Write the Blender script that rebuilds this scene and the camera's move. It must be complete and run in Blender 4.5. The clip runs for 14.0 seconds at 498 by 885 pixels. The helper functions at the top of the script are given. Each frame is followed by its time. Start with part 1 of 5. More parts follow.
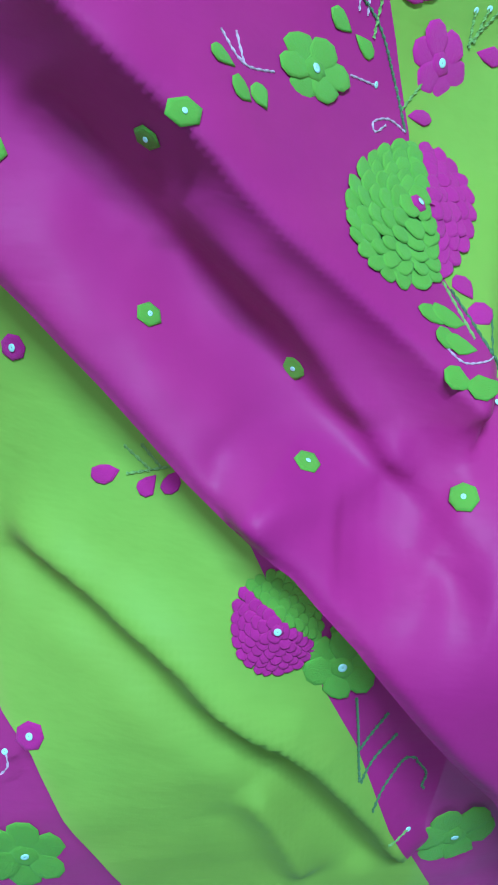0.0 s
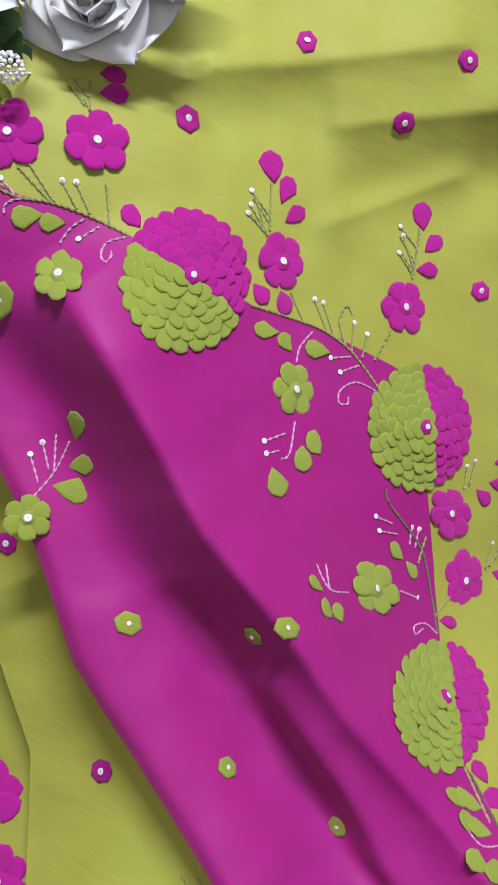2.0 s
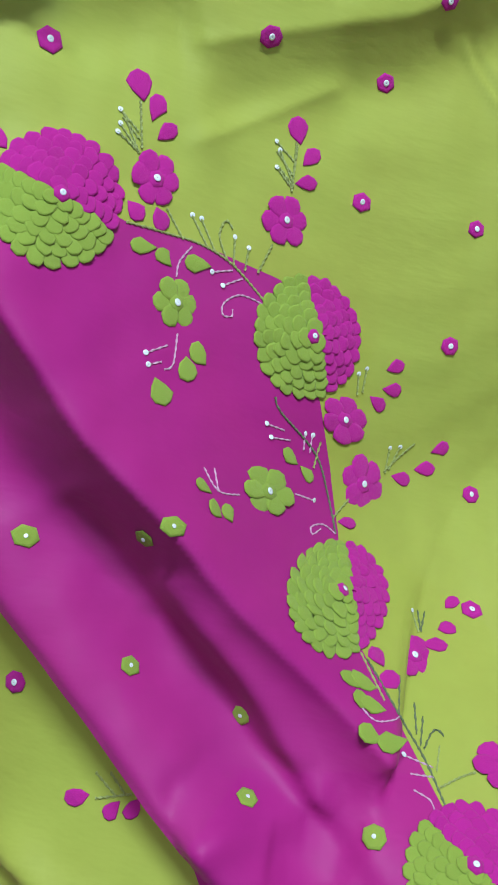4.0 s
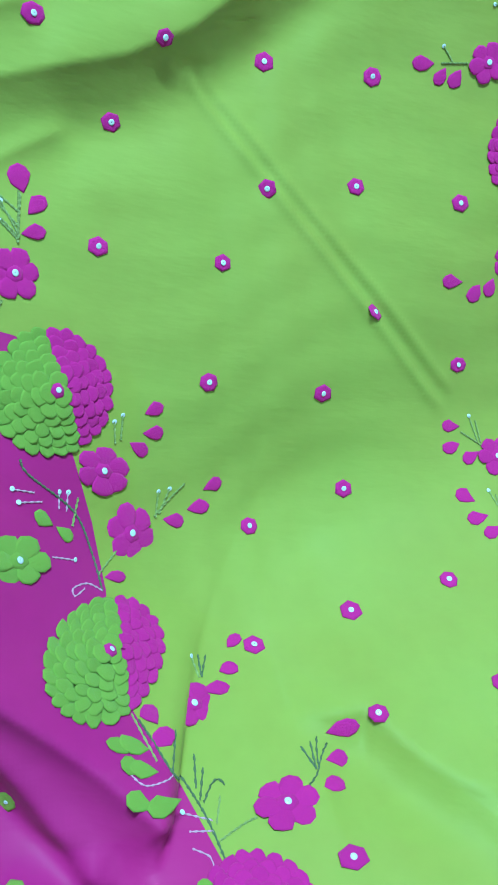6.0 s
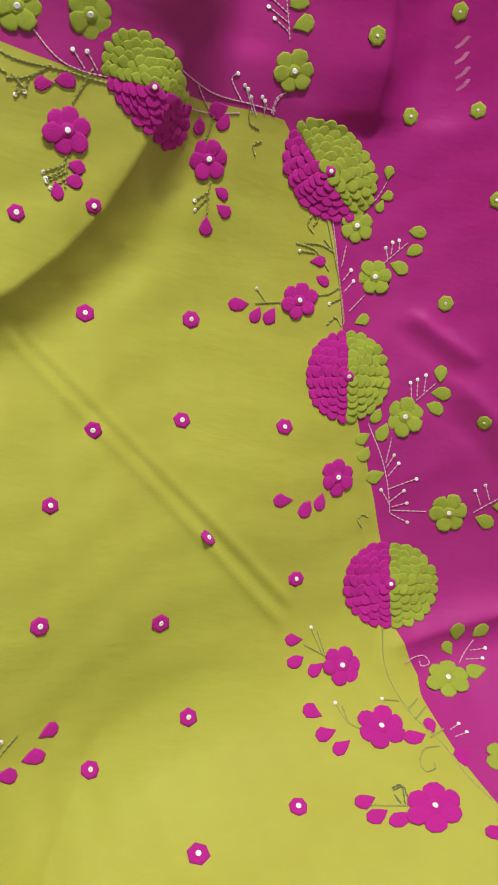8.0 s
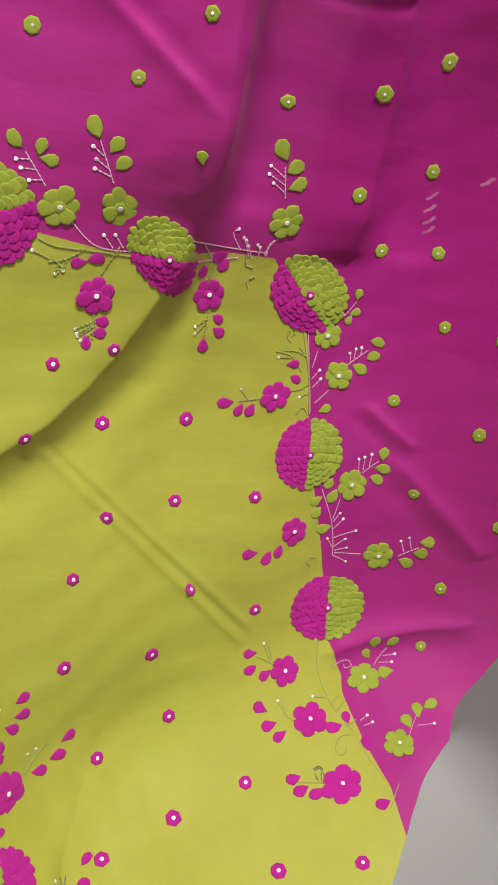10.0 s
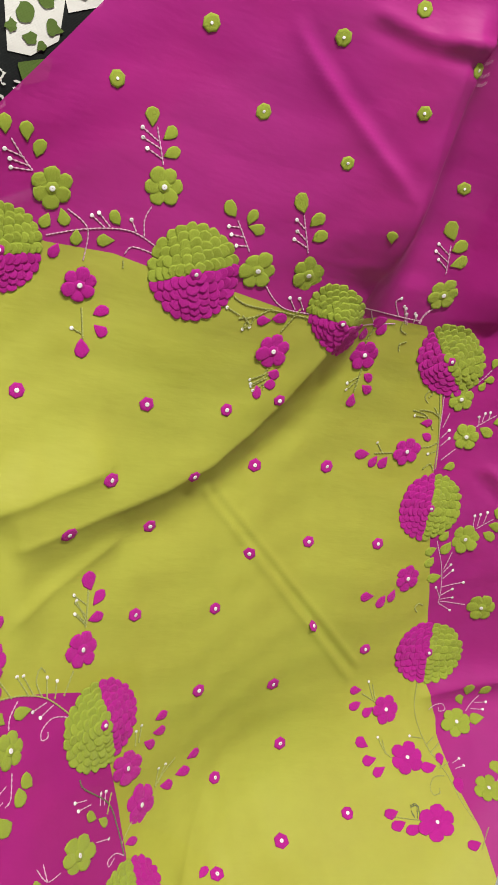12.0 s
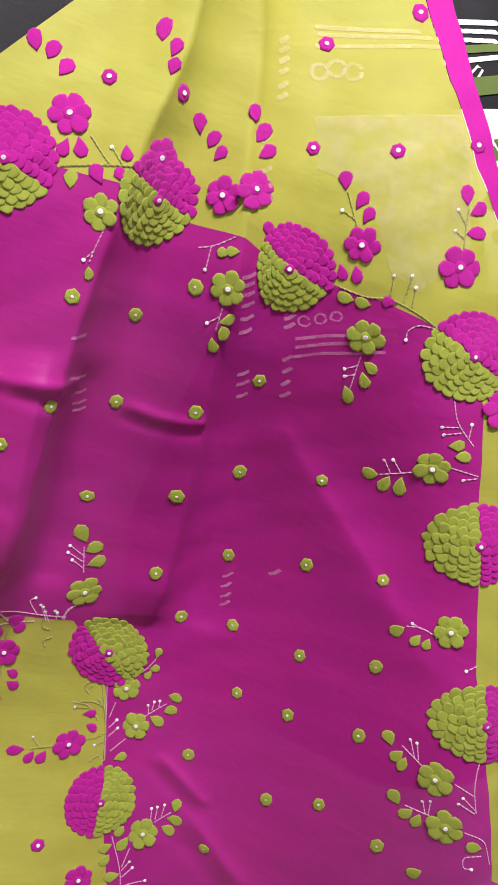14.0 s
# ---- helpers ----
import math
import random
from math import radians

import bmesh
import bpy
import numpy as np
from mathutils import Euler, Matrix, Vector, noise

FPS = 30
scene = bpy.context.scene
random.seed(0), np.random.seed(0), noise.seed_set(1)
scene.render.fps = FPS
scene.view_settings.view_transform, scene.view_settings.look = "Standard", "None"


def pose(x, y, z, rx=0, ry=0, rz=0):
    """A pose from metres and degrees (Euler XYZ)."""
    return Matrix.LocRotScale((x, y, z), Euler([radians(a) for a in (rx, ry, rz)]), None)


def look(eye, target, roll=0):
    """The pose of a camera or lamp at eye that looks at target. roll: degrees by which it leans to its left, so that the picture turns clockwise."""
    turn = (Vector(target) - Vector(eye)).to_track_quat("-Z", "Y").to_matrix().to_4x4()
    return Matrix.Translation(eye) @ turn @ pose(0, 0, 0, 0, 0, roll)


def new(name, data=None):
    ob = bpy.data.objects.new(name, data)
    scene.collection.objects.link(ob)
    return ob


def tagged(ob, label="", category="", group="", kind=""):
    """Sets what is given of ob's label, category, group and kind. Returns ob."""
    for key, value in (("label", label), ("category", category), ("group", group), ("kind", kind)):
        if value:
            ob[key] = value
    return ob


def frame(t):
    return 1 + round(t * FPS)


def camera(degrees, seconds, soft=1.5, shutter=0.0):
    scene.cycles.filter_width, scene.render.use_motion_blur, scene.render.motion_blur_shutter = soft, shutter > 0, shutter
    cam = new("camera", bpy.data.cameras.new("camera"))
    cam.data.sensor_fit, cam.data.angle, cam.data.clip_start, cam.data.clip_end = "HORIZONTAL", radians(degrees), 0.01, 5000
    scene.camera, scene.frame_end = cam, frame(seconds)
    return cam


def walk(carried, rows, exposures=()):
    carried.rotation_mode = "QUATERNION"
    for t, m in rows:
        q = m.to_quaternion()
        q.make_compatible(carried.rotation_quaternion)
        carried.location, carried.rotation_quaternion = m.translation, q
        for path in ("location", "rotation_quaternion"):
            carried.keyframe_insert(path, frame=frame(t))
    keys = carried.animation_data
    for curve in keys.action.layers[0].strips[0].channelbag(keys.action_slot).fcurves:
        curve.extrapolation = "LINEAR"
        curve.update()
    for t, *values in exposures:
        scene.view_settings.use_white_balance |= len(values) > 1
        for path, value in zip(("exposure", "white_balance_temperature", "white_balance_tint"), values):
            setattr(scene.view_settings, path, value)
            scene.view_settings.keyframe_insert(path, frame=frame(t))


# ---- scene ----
cam = camera(32.60, 14.0)
# seconds, eye, turn in degrees
PATH = [
    (0.0, 0.0028, 0.0069, 0.5364, -32.97, -9.28, 4.99),
    (0.5, -0.005, 0.0666, 0.5686, -21.12, -10.39, 5.74),
    (1.0, -0.016, 0.0972, 0.5824, -14.73, -9.63, 8.06),
    (1.5, -0.0531, 0.1078, 0.6007, -11.08, -8.99, 11.45),
    (2.0, -0.0712, 0.0964, 0.599, -11.5, -7.63, 12.94),
    (2.2, -0.0748, 0.092, 0.6018, -11.54, -7.36, 12.99),
    (4.3, -0.0108, 0.0785, 0.6303, -13.53, -11.71, 9.01),
    (4.5, -0.0039, 0.0791, 0.6302, -13.51, -12.82, 8.58),
    (5.0, 0.0149, 0.0881, 0.6239, -13.29, -14.8, 7.26),
    (5.5, 0.0372, 0.0975, 0.6251, -13.03, -17.08, 6.01),
    (6.0, 0.0482, 0.1202, 0.6281, -12.72, -20.13, 5.79),
    (6.5, 0.0655, 0.1357, 0.6252, -9.74, -22.36, 5.17),
    (7.0, 0.0849, 0.1485, 0.6412, -6.4, -24.76, 4.02),
    (7.5, 0.0945, 0.1677, 0.6547, -3.82, -25.93, 2.9),
    (8.0, 0.0892, 0.1891, 0.6515, -1.97, -27.01, 3.0),
    (8.2, 0.0772, 0.2112, 0.6364, -2.46, -27.85, 3.16),
    (10.3, -0.0416, 0.4957, 0.7674, -18.79, -29.54, 8.19),
    (10.5, -0.0631, 0.5066, 0.7724, -18.75, -29.69, 8.2),
    (11.0, -0.1136, 0.4979, 0.7497, -17.73, -29.42, 8.38),
    (11.5, -0.1535, 0.4872, 0.733, -17.59, -28.57, 10.26),
    (12.0, -0.1613, 0.4844, 0.7273, -19.23, -27.23, 13.14),
    (12.5, -0.1353, 0.504, 0.7393, -19.62, -27.23, 13.51),
    (13.0, -0.0737, 0.5633, 0.7642, -16.53, -29.71, 11.63),
    (13.2, -0.0368, 0.5942, 0.7761, -14.6, -30.44, 11.6),
    (13.5, 0.0142, 0.6432, 0.7948, -11.7, -30.87, 12.71),
    (14.0, 0.0797, 0.6769, 0.8378, -9.33, -30.68, 14.93),
]
EXPOSURES = [
    (0, 0.22, 3400, -45),
    (0.5, 0.22, 3550, -38),
    (0.8, 0.24, 3780, -28),
    (1.1, 0.2, 4350, -9),
    (1.4, 0.02, 5500, 21),
    (2.2, 0.02, 5500, 21),
    (4.3, 0, 4465, -14.0),
    (5.0, 0.12, 3520, -36),
    (5.6, 0.15, 3400, -42),
    (6.0, 0.18, 3620, -34),
    (6.4, 0.18, 4500, -18),
    (6.9, 0.08, 5700, 0),
    (7.4, 0.02, 6600, 10),
    (12.5, 0.02, 6600, 10),
    (13.3, 0.02, 6300, 20),
    (14.0, 0.02, 6200, 30),
]
walk(cam, [(t, pose(x, y, z, rx, ry, rz)) for t, x, y, z, rx, ry, rz in PATH], EXPOSURES)
LAMP_A, LAMP_B = 120, 5

# ---------------------------------------------------------------- world, light
world = bpy.data.worlds.new("room_light")
scene.world = world
world.use_nodes = True
world.node_tree.nodes["Background"].inputs[0].default_value = (1.0, 0.98, 0.95, 1)
world.node_tree.nodes["Background"].inputs[1].default_value = 0.02


def area(name, eye, target, sx, sy, watts, colour):
    d = bpy.data.lights.new(name, "AREA")
    d.shape, d.size, d.size_y, d.energy, d.color = "RECTANGLE", sx, sy, watts, colour
    ob = new(name, d)
    ob.matrix_world = look(eye, target)
    return ob


area("tube_light_glow", (-0.38, 2.62, 1.86), (0.2, 0.3, 0.1), 1.2, 0.12, LAMP_A, (1.0, 0.97, 0.92))
# Weak overhead fill, added to soften the shade left by the tube light.
area("added_fill_glow", (0.35, 0.4, 2.52), (0.35, 0.4, 0.0), 0.6, 0.6, LAMP_B, (1.0, 0.97, 0.92))


# ---------------------------------------------------------------- materials
def nodes_of(name):
    m = bpy.data.materials.new(name)
    m.use_nodes = True
    return m, m.node_tree.nodes, m.node_tree.links, m.node_tree.nodes["Principled BSDF"]


def noise_node(n, l, scale, detail, coord, rough=0.55):
    t = n.new("ShaderNodeTexNoise")
    t.inputs["Scale"].default_value, t.inputs["Detail"].default_value, t.inputs["Roughness"].default_value = scale, detail, rough
    l.new(coord, t.inputs["Vector"])
    return t


def cloth_material(name, colour, rough=0.5, sheer=0.0, weave=0.25, sheen=0.4, mottle=0.12, hue=0.01, bump=1.0, threads=True):
    """Dyed half-silk: mottled dye, fine threads both ways, a soft sheen and, where it is thin, some see-through."""
    m, n, l, p = nodes_of(name)
    co = n.new("ShaderNodeTexCoord").outputs["Object"]
    big = noise_node(n, l, 9.0, 3.0, co)
    mid = noise_node(n, l, 55.0, 4.0, co)
    fine = noise_node(n, l, 900.0, 2.0, co)
    hsv = n.new("ShaderNodeHueSaturation")
    hsv.inputs["Color"].default_value = (*colour, 1)
    rnd = n.new("ShaderNodeObjectInfo").outputs["Random"]
    a = n.new("ShaderNodeMath"); a.operation = "MULTIPLY_ADD"
    l.new(big.outputs["Fac"], a.inputs[0]); a.inputs[1].default_value = mottle * 2.2; a.inputs[2].default_value = 1 - mottle * 1.5
    b = n.new("ShaderNodeMath"); b.operation = "MULTIPLY_ADD"
    l.new(mid.outputs["Fac"], b.inputs[0]); b.inputs[1].default_value = mottle; l.new(a.outputs[0], b.inputs[2])
    c = n.new("ShaderNodeMath"); c.operation = "MULTIPLY_ADD"
    l.new(rnd, c.inputs[0]); c.inputs[1].default_value = 0.10; l.new(b.outputs[0], c.inputs[2])
    l.new(c.outputs[0], hsv.inputs["Value"])
    d = n.new("ShaderNodeMath"); d.operation = "MULTIPLY_ADD"
    l.new(big.outputs["Fac"], d.inputs[0]); d.inputs[1].default_value = hue * 2; d.inputs[2].default_value = 0.5 - hue
    l.new(d.outputs[0], hsv.inputs["Hue"])
    l.new(hsv.outputs["Color"], p.inputs["Base Color"])
    p.inputs["Roughness"].default_value = rough
    p.inputs["Sheen Weight"].default_value = sheen
    p.inputs["Sheen Roughness"].default_value = 0.4
    p.inputs["Sheen Tint"].default_value = (*[min(1, 0.35 + v) for v in colour], 1)
    p.inputs["Specular IOR Level"].default_value = 0.18
    wx = n.new("ShaderNodeTexWave"); wx.bands_direction = "X"; wx.inputs["Scale"].default_value = 320; wx.inputs["Distortion"].default_value = 1.5
    wy = n.new("ShaderNodeTexWave"); wy.bands_direction = "Y"; wy.inputs["Scale"].default_value = 320; wy.inputs["Distortion"].default_value = 1.5
    l.new(co, wx.inputs["Vector"]); l.new(co, wy.inputs["Vector"])
    add = n.new("ShaderNodeMath"); l.new(wx.outputs["Fac"], add.inputs[0]); l.new(wy.outputs["Fac"], add.inputs[1])
    add2 = n.new("ShaderNodeMath"); l.new(fine.outputs["Fac"], add2.inputs[1])
    if threads:
        l.new(add.outputs[0], add2.inputs[0])
    b1 = n.new("ShaderNodeBump"); b1.inputs["Strength"].default_value = weave; b1.inputs["Distance"].default_value = 0.0002
    l.new(add2.outputs[0], b1.inputs["Height"])
    mp = n.new("ShaderNodeMapping"); mp.inputs["Rotation"].default_value = (0, 0, 0.7); mp.inputs["Scale"].default_value = (0.45, 1.5, 1)
    l.new(co, mp.inputs["Vector"])
    crum = noise_node(n, l, 22.0, 4.0, mp.outputs["Vector"], 0.55)
    b2 = n.new("ShaderNodeBump"); b2.inputs["Strength"].default_value = 0.5 * bump; b2.inputs["Distance"].default_value = 0.003
    l.new(crum.outputs["Fac"], b2.inputs["Height"]); l.new(b1.outputs[0], b2.inputs["Normal"])
    l.new(b2.outputs[0], p.inputs["Normal"])
    if sheer:
        tr = n.new("ShaderNodeBsdfTransparent")
        tr.inputs[0].default_value = (*[min(1, v * 0.5 + 0.5) for v in colour], 1)
        mix = n.new("ShaderNodeMixShader"); mix.inputs[0].default_value = sheer
        l.new(p.outputs[0], mix.inputs[1]); l.new(tr.outputs[0], mix.inputs[2])
        l.new(mix.outputs[0], n["Material Output"].inputs["Surface"])
    return m


def plain_material(name, colour, rough, metal=0.0, vary=0.1, scale=40.0, bump=0.0, spec=0.5, sheen=0.0, sss=0.0):
    m, n, l, p = nodes_of(name)
    co = n.new("ShaderNodeTexCoord").outputs["Object"]
    t = noise_node(n, l, scale, 5.0, co)
    hsv = n.new("ShaderNodeHueSaturation"); hsv.inputs["Color"].default_value = (*colour, 1)
    a = n.new("ShaderNodeMath"); a.operation = "MULTIPLY_ADD"
    l.new(t.outputs["Fac"], a.inputs[0]); a.inputs[1].default_value = vary * 2; a.inputs[2].default_value = 1 - vary
    l.new(a.outputs[0], hsv.inputs["Value"]); l.new(hsv.outputs[0], p.inputs["Base Color"])
    p.inputs["Roughness"].default_value, p.inputs["Metallic"].default_value = rough, metal
    p.inputs["Specular IOR Level"].default_value = spec
    p.inputs["Sheen Weight"].default_value = sheen
    if sss:
        p.inputs["Subsurface Weight"].default_value, p.inputs["Subsurface Scale"].default_value = sss, 0.004
    if bump:
        b = n.new("ShaderNodeBump"); b.inputs["Strength"].default_value = bump; b.inputs["Distance"].default_value = 0.001
        l.new(t.outputs["Fac"], b.inputs["Height"]); l.new(b.outputs[0], p.inputs["Normal"])
    return m


def glimpse_material(name, colour, clear):
    """A faint overlay that paints print seen through thin cloth, broken up by the weave."""
    m, n, l, p = nodes_of(name)
    co = n.new("ShaderNodeTexCoord").outputs["Object"]
    t = noise_node(n, l, 70.0, 4.0, co)
    p.inputs["Base Color"].default_value = (*colour, 1)
    p.inputs["Roughness"].default_value = 0.6
    tr = n.new("ShaderNodeBsdfTransparent")
    a = n.new("ShaderNodeMath"); a.operation = "MULTIPLY_ADD"; a.use_clamp = True
    l.new(t.outputs["Fac"], a.inputs[0]); a.inputs[1].default_value = 0.9; a.inputs[2].default_value = clear - 0.45
    mix = n.new("ShaderNodeMixShader")
    l.new(a.outputs[0], mix.inputs[0]); l.new(p.outputs[0], mix.inputs[1]); l.new(tr.outputs[0], mix.inputs[2])
    l.new(mix.outputs[0], n["Material Output"].inputs["Surface"])
    return m


MAGENTA, LIME = (0.40, 0.017, 0.218), (0.43, 0.44, 0.062)
MAT = {
    "m_cloth": cloth_material("magenta_half_silk", MAGENTA, 0.50, sheer=0.19, sheen=0.10, weave=0.15, threads=False),
    "g_cloth": cloth_material("lime_half_silk", LIME, 0.55, sheer=0.18, sheen=0.10, hue=0.012, weave=0.15, threads=False),
    "m": cloth_material("magenta_cotton", (0.44, 0.014, 0.26), 0.75, weave=0.4, sheen=0.25, mottle=0.08, bump=0.6),
    "g": cloth_material("lime_cotton", (0.30, 0.37, 0.045), 0.75, weave=0.4, sheen=0.25, mottle=0.08, bump=0.6),
    "o": plain_material("olive_thread", (0.34, 0.36, 0.085), 0.6, vary=0.3, scale=600, sheen=0.3),
    "p": plain_material("pale_pink_thread", (0.62, 0.36, 0.50), 0.55, vary=0.3, scale=600, sheen=0.3),
    "d": plain_material("dark_green_thread", (0.13, 0.15, 0.06), 0.6, vary=0.35, scale=600, sheen=0.2),
    "sequin": plain_material("pearl_sequin", (0.82, 0.80, 0.80), 0.22, vary=0.05, spec=0.8),
    # Colours of the strips laid on top to paint the see-through look.
    "overlay_m": glimpse_material("pale_overlay_on_magenta", (0.80, 0.36, 0.58), 0.62),
    "overlay_g": glimpse_material("pale_overlay_on_lime", (0.72, 0.68, 0.30), 0.66),
    "overlay_haze_g": glimpse_material("pale_haze_overlay_on_lime", (0.68, 0.65, 0.28), 0.78),
    "floor": plain_material("white_floor", (0.66, 0.66, 0.65), 0.45, vary=0.04, scale=3.0),
    # Grey instead of white, so the unseen walls throw back less light.
    "wall": plain_material("low_bounce_grey_paint", (0.30, 0.295, 0.285), 0.8, vary=0.03, scale=5.0, bump=0.1),
    "lamp": plain_material("lamp_housing", (0.8, 0.8, 0.8), 0.4, vary=0.02),
    "rose": plain_material("white_silk_petal", (0.88, 0.88, 0.85), 0.55, vary=0.06, scale=60, sheen=0.2, sss=0.15),
    "leaf": plain_material("dark_plastic_leaf", (0.045, 0.10, 0.03), 0.5, vary=0.35, scale=90),
    "sprig": plain_material("pale_green_sprig", (0.30, 0.42, 0.22), 0.5, vary=0.3, scale=200),
    "black": cloth_material("black_printed_cotton", (0.012, 0.014, 0.014), 0.6, sheen=0.15, mottle=0.2),
    "print_white": cloth_material("white_print", (0.72, 0.72, 0.68), 0.65, sheen=0.1, mottle=0.05),
    "print_green": cloth_material("green_print", (0.10, 0.16, 0.035), 0.65, sheen=0.1, mottle=0.15),
}

# ---------------------------------------------------------------- how the cloth lies
POLY = (0.054, 0.241, -0.35, 0.059, -0.041, 0.258)
SWELL = (
    -0.07, -0.042, 0.04, 0.068, 0.101, 0.127, 0.074, -0.001,
    -0.021, 0.076, -0.028, -0.162, -0.141, -0.061, -0.047, -0.071,
    -0.029, 0.016, -0.024, 0.045, 0.015, -0.062, -0.069, -0.071,
    0.059, -0.003, -0.049, -0.04, -0.032, -0.034, -0.025, -0.016,
    0.028, -0.029, 0.041, -0.043, -0.022, -0.026, -0.066, 0.016,
    -0.022, -0.052, 0.016, -0.03, -0.026, -0.028, -0.046, 0.08,
    0.028, 0.024, -0.009, 0.009, 0.024, -0.042, -0.028, 0.07,
    0.014, 0.014, -0.019, 0.004, 0.003, -0.056, 0.023, 0.065,
    0.003, 0.009, 0.01, 0.028, 0.012, 0.011, 0.058, 0.042,
    0.001, 0.006, 0.023, 0.015, -0.016, 0.038, 0.053, 0.018,
)
SW_X = [-0.15 + 0.13 * i for i in range(8)]
SW_Y = [-0.25 + 0.13 * i for i in range(10)]
LIFT = 0.115


def lie(x, y):
    """Height of the spread cloth: a wide hollow with the near side, the far end and one flank drawn up."""
    z = POLY[0] + POLY[1] * x + POLY[2] * y + POLY[3] * x * x + POLY[4] * x * y + POLY[5] * y * y
    k = 0
    for b in SW_Y:
        ey = np.exp(-((y - b) ** 2) / 0.0338)
        for a in SW_X:
            z = z + SWELL[k] * np.exp(-((x - a) ** 2) / 0.0338) * ey
            k += 1
    top = 0.14
    return LIFT + np.where(z > top, top + 0.06 * np.tanh((z - top) / 0.06), z)


def along(line, x, y):
    """Distance to a line of points, positive on its left-hand side, and how far along it (0 to 1)."""
    best = np.full(x.shape, 9.0)
    sign, part = np.ones(x.shape), np.zeros(x.shape)
    n = len(line) - 1
    for i in range(n):
        (ax, ay), (bx, by) = line[i], line[i + 1]
        dx, dy = bx - ax, by - ay
        u = np.clip(((x - ax) * dx + (y - ay) * dy) / (dx * dx + dy * dy), 0, 1)
        d = np.hypot(x - ax - u * dx, y - ay - u * dy)
        near = d < best
        best = np.where(near, d, best)
        sign = np.where(near, np.where(dx * (y - ay) - dy * (x - ax) >= 0, 1.0, -1.0), sign)
        part = np.where(near, (i + u) / n, part)
    return best * sign, part


# line, height, width on the left-hand and the right-hand side, reach of its ends, dip beyond the steep side
FOLDS = [
    ([(-0.119, 0.096), (-0.048, 0.022), (-0.018, -0.016), (0.010, -0.039), (0.040, -0.063), (0.072, -0.094), (0.105, -0.120), (0.137, -0.143), (0.164, -0.164), (0.186, -0.179)], 0.036, 0.045, 0.019, 0.1, 0.6),
    ([(0.035, -0.091), (0.067, -0.123), (0.095, -0.149), (0.114, -0.173), (0.132, -0.196), (0.158, -0.215)], 0.017, 0.017, 0.011, 0.25, 0.5),
    ([(-0.017, -0.052), (0.013, -0.091), (0.036, -0.116), (0.060, -0.140), (0.080, -0.161), (0.100, -0.183), (0.118, -0.200), (0.142, -0.213), (0.173, -0.232)], -0.016, 0.012, 0.022, 0.15, 0.0),
    ([(0.059, -0.215), (0.069, -0.207), (0.091, -0.203), (0.115, -0.205), (0.134, -0.210)], 0.014, 0.006, 0.016, 0.25, 0.5),
    ([(0.015, 0.199), (0.083, 0.226), (0.189, 0.265), (0.260, 0.330), (0.295, 0.392), (0.315, 0.449), (0.309, 0.516), (0.296, 0.608), (0.293, 0.699)], 0.013, 0.05, 0.016, 0.1, 0.6),
    ([(0.338, 1.120), (0.336, 1.050), (0.337, 0.986), (0.334, 0.937), (0.319, 0.875), (0.315, 0.836), (0.310, 0.772), (0.309, 0.706), (0.311, 0.641), (0.315, 0.550), (0.319, 0.466)], 0.026, 0.022, 0.050, 0.1, 0.5),
    ([(0.372, 1.130), (0.375, 1.060), (0.390, 1.005), (0.397, 0.949), (0.398, 0.880), (0.413, 0.815), (0.423, 0.751), (0.444, 0.675), (0.470, 0.595), (0.486, 0.504), (0.490, 0.440)], 0.022, 0.022, 0.045, 0.1, 0.5),
    ([(0.496, 0.703), (0.610, 0.577), (0.694, 0.462)], 0.01, 0.012, 0.03, 0.4, 0.3),
    ([(0.269, 0.665), (0.310, 0.668), (0.337, 0.678)], 0.004, 0.006, 0.004, 0.3, 0.5),
    ([(0.377, 0.665), (0.423, 0.658), (0.457, 0.665)], 0.004, 0.006, 0.004, 0.3, 0.5),
    ([(0.162, 0.657), (0.197, 0.623), (0.261, 0.577), (0.305, 0.539)], 0.004, 0.004, 0.008, 0.3, 0.3),
    ([(0.213, 0.675), (0.274, 0.661), (0.340, 0.662)], 0.004, 0.008, 0.004, 0.3, 0.5),
    ([(0.204, 0.257), (0.302, 0.163), (0.443, 0.028)], 0.0034, 0.003, 0.004, 0.1, 0.4),
    ([(0.214, 0.261), (0.314, 0.169), (0.453, 0.044)], 0.0026, 0.004, 0.003, 0.1, 0.4),
    ([(-0.068, 0.206), (0.016, 0.239), (0.113, 0.279)], 0.01, 0.03, 0.012, 0.2, 0.3),
    ([(0.021, 0.138), (0.077, 0.173), (0.136, 0.210)], 0.005, 0.014, 0.01, 0.3, 0.3),
    ([(0.273, -0.149), (0.300, -0.145), (0.322, -0.141), (0.334, -0.154), (0.361, -0.163), (0.396, -0.161)], 0.019, 0.024, 0.011, 0.25, 0.9),
    ([(0.540, 0.303), (0.602, 0.253)], 0.005, 0.008, 0.005, 0.3, 0.4),
    ([(0.523, 0.006), (0.625, 0.033), (0.711, 0.058)], 0.008, 0.015, 0.01, 0.3, 0.4),
    ([(0.569, 0.255), (0.658, 0.166), (0.686, 0.137)], 0.006, 0.012, 0.007, 0.3, 0.4),
    ([(0.105, -0.217), (0.128, -0.224), (0.152, -0.232), (0.170, -0.239)], -0.012, 0.012, 0.018, 0.3, 0.0),
]
UNDER_FOLDS = [
    ([(-0.044, -0.261), (-0.001, -0.276), (0.038, -0.295), (0.065, -0.321), (0.100, -0.340), (0.144, -0.397), (0.181, -0.455)], 0.016, 0.018, 0.008, 0.12, 0.6),
    ([(0.077, -0.376), (0.103, -0.421), (0.121, -0.467)], 0.008, 0.012, 0.007, 0.3, 0.3),
]


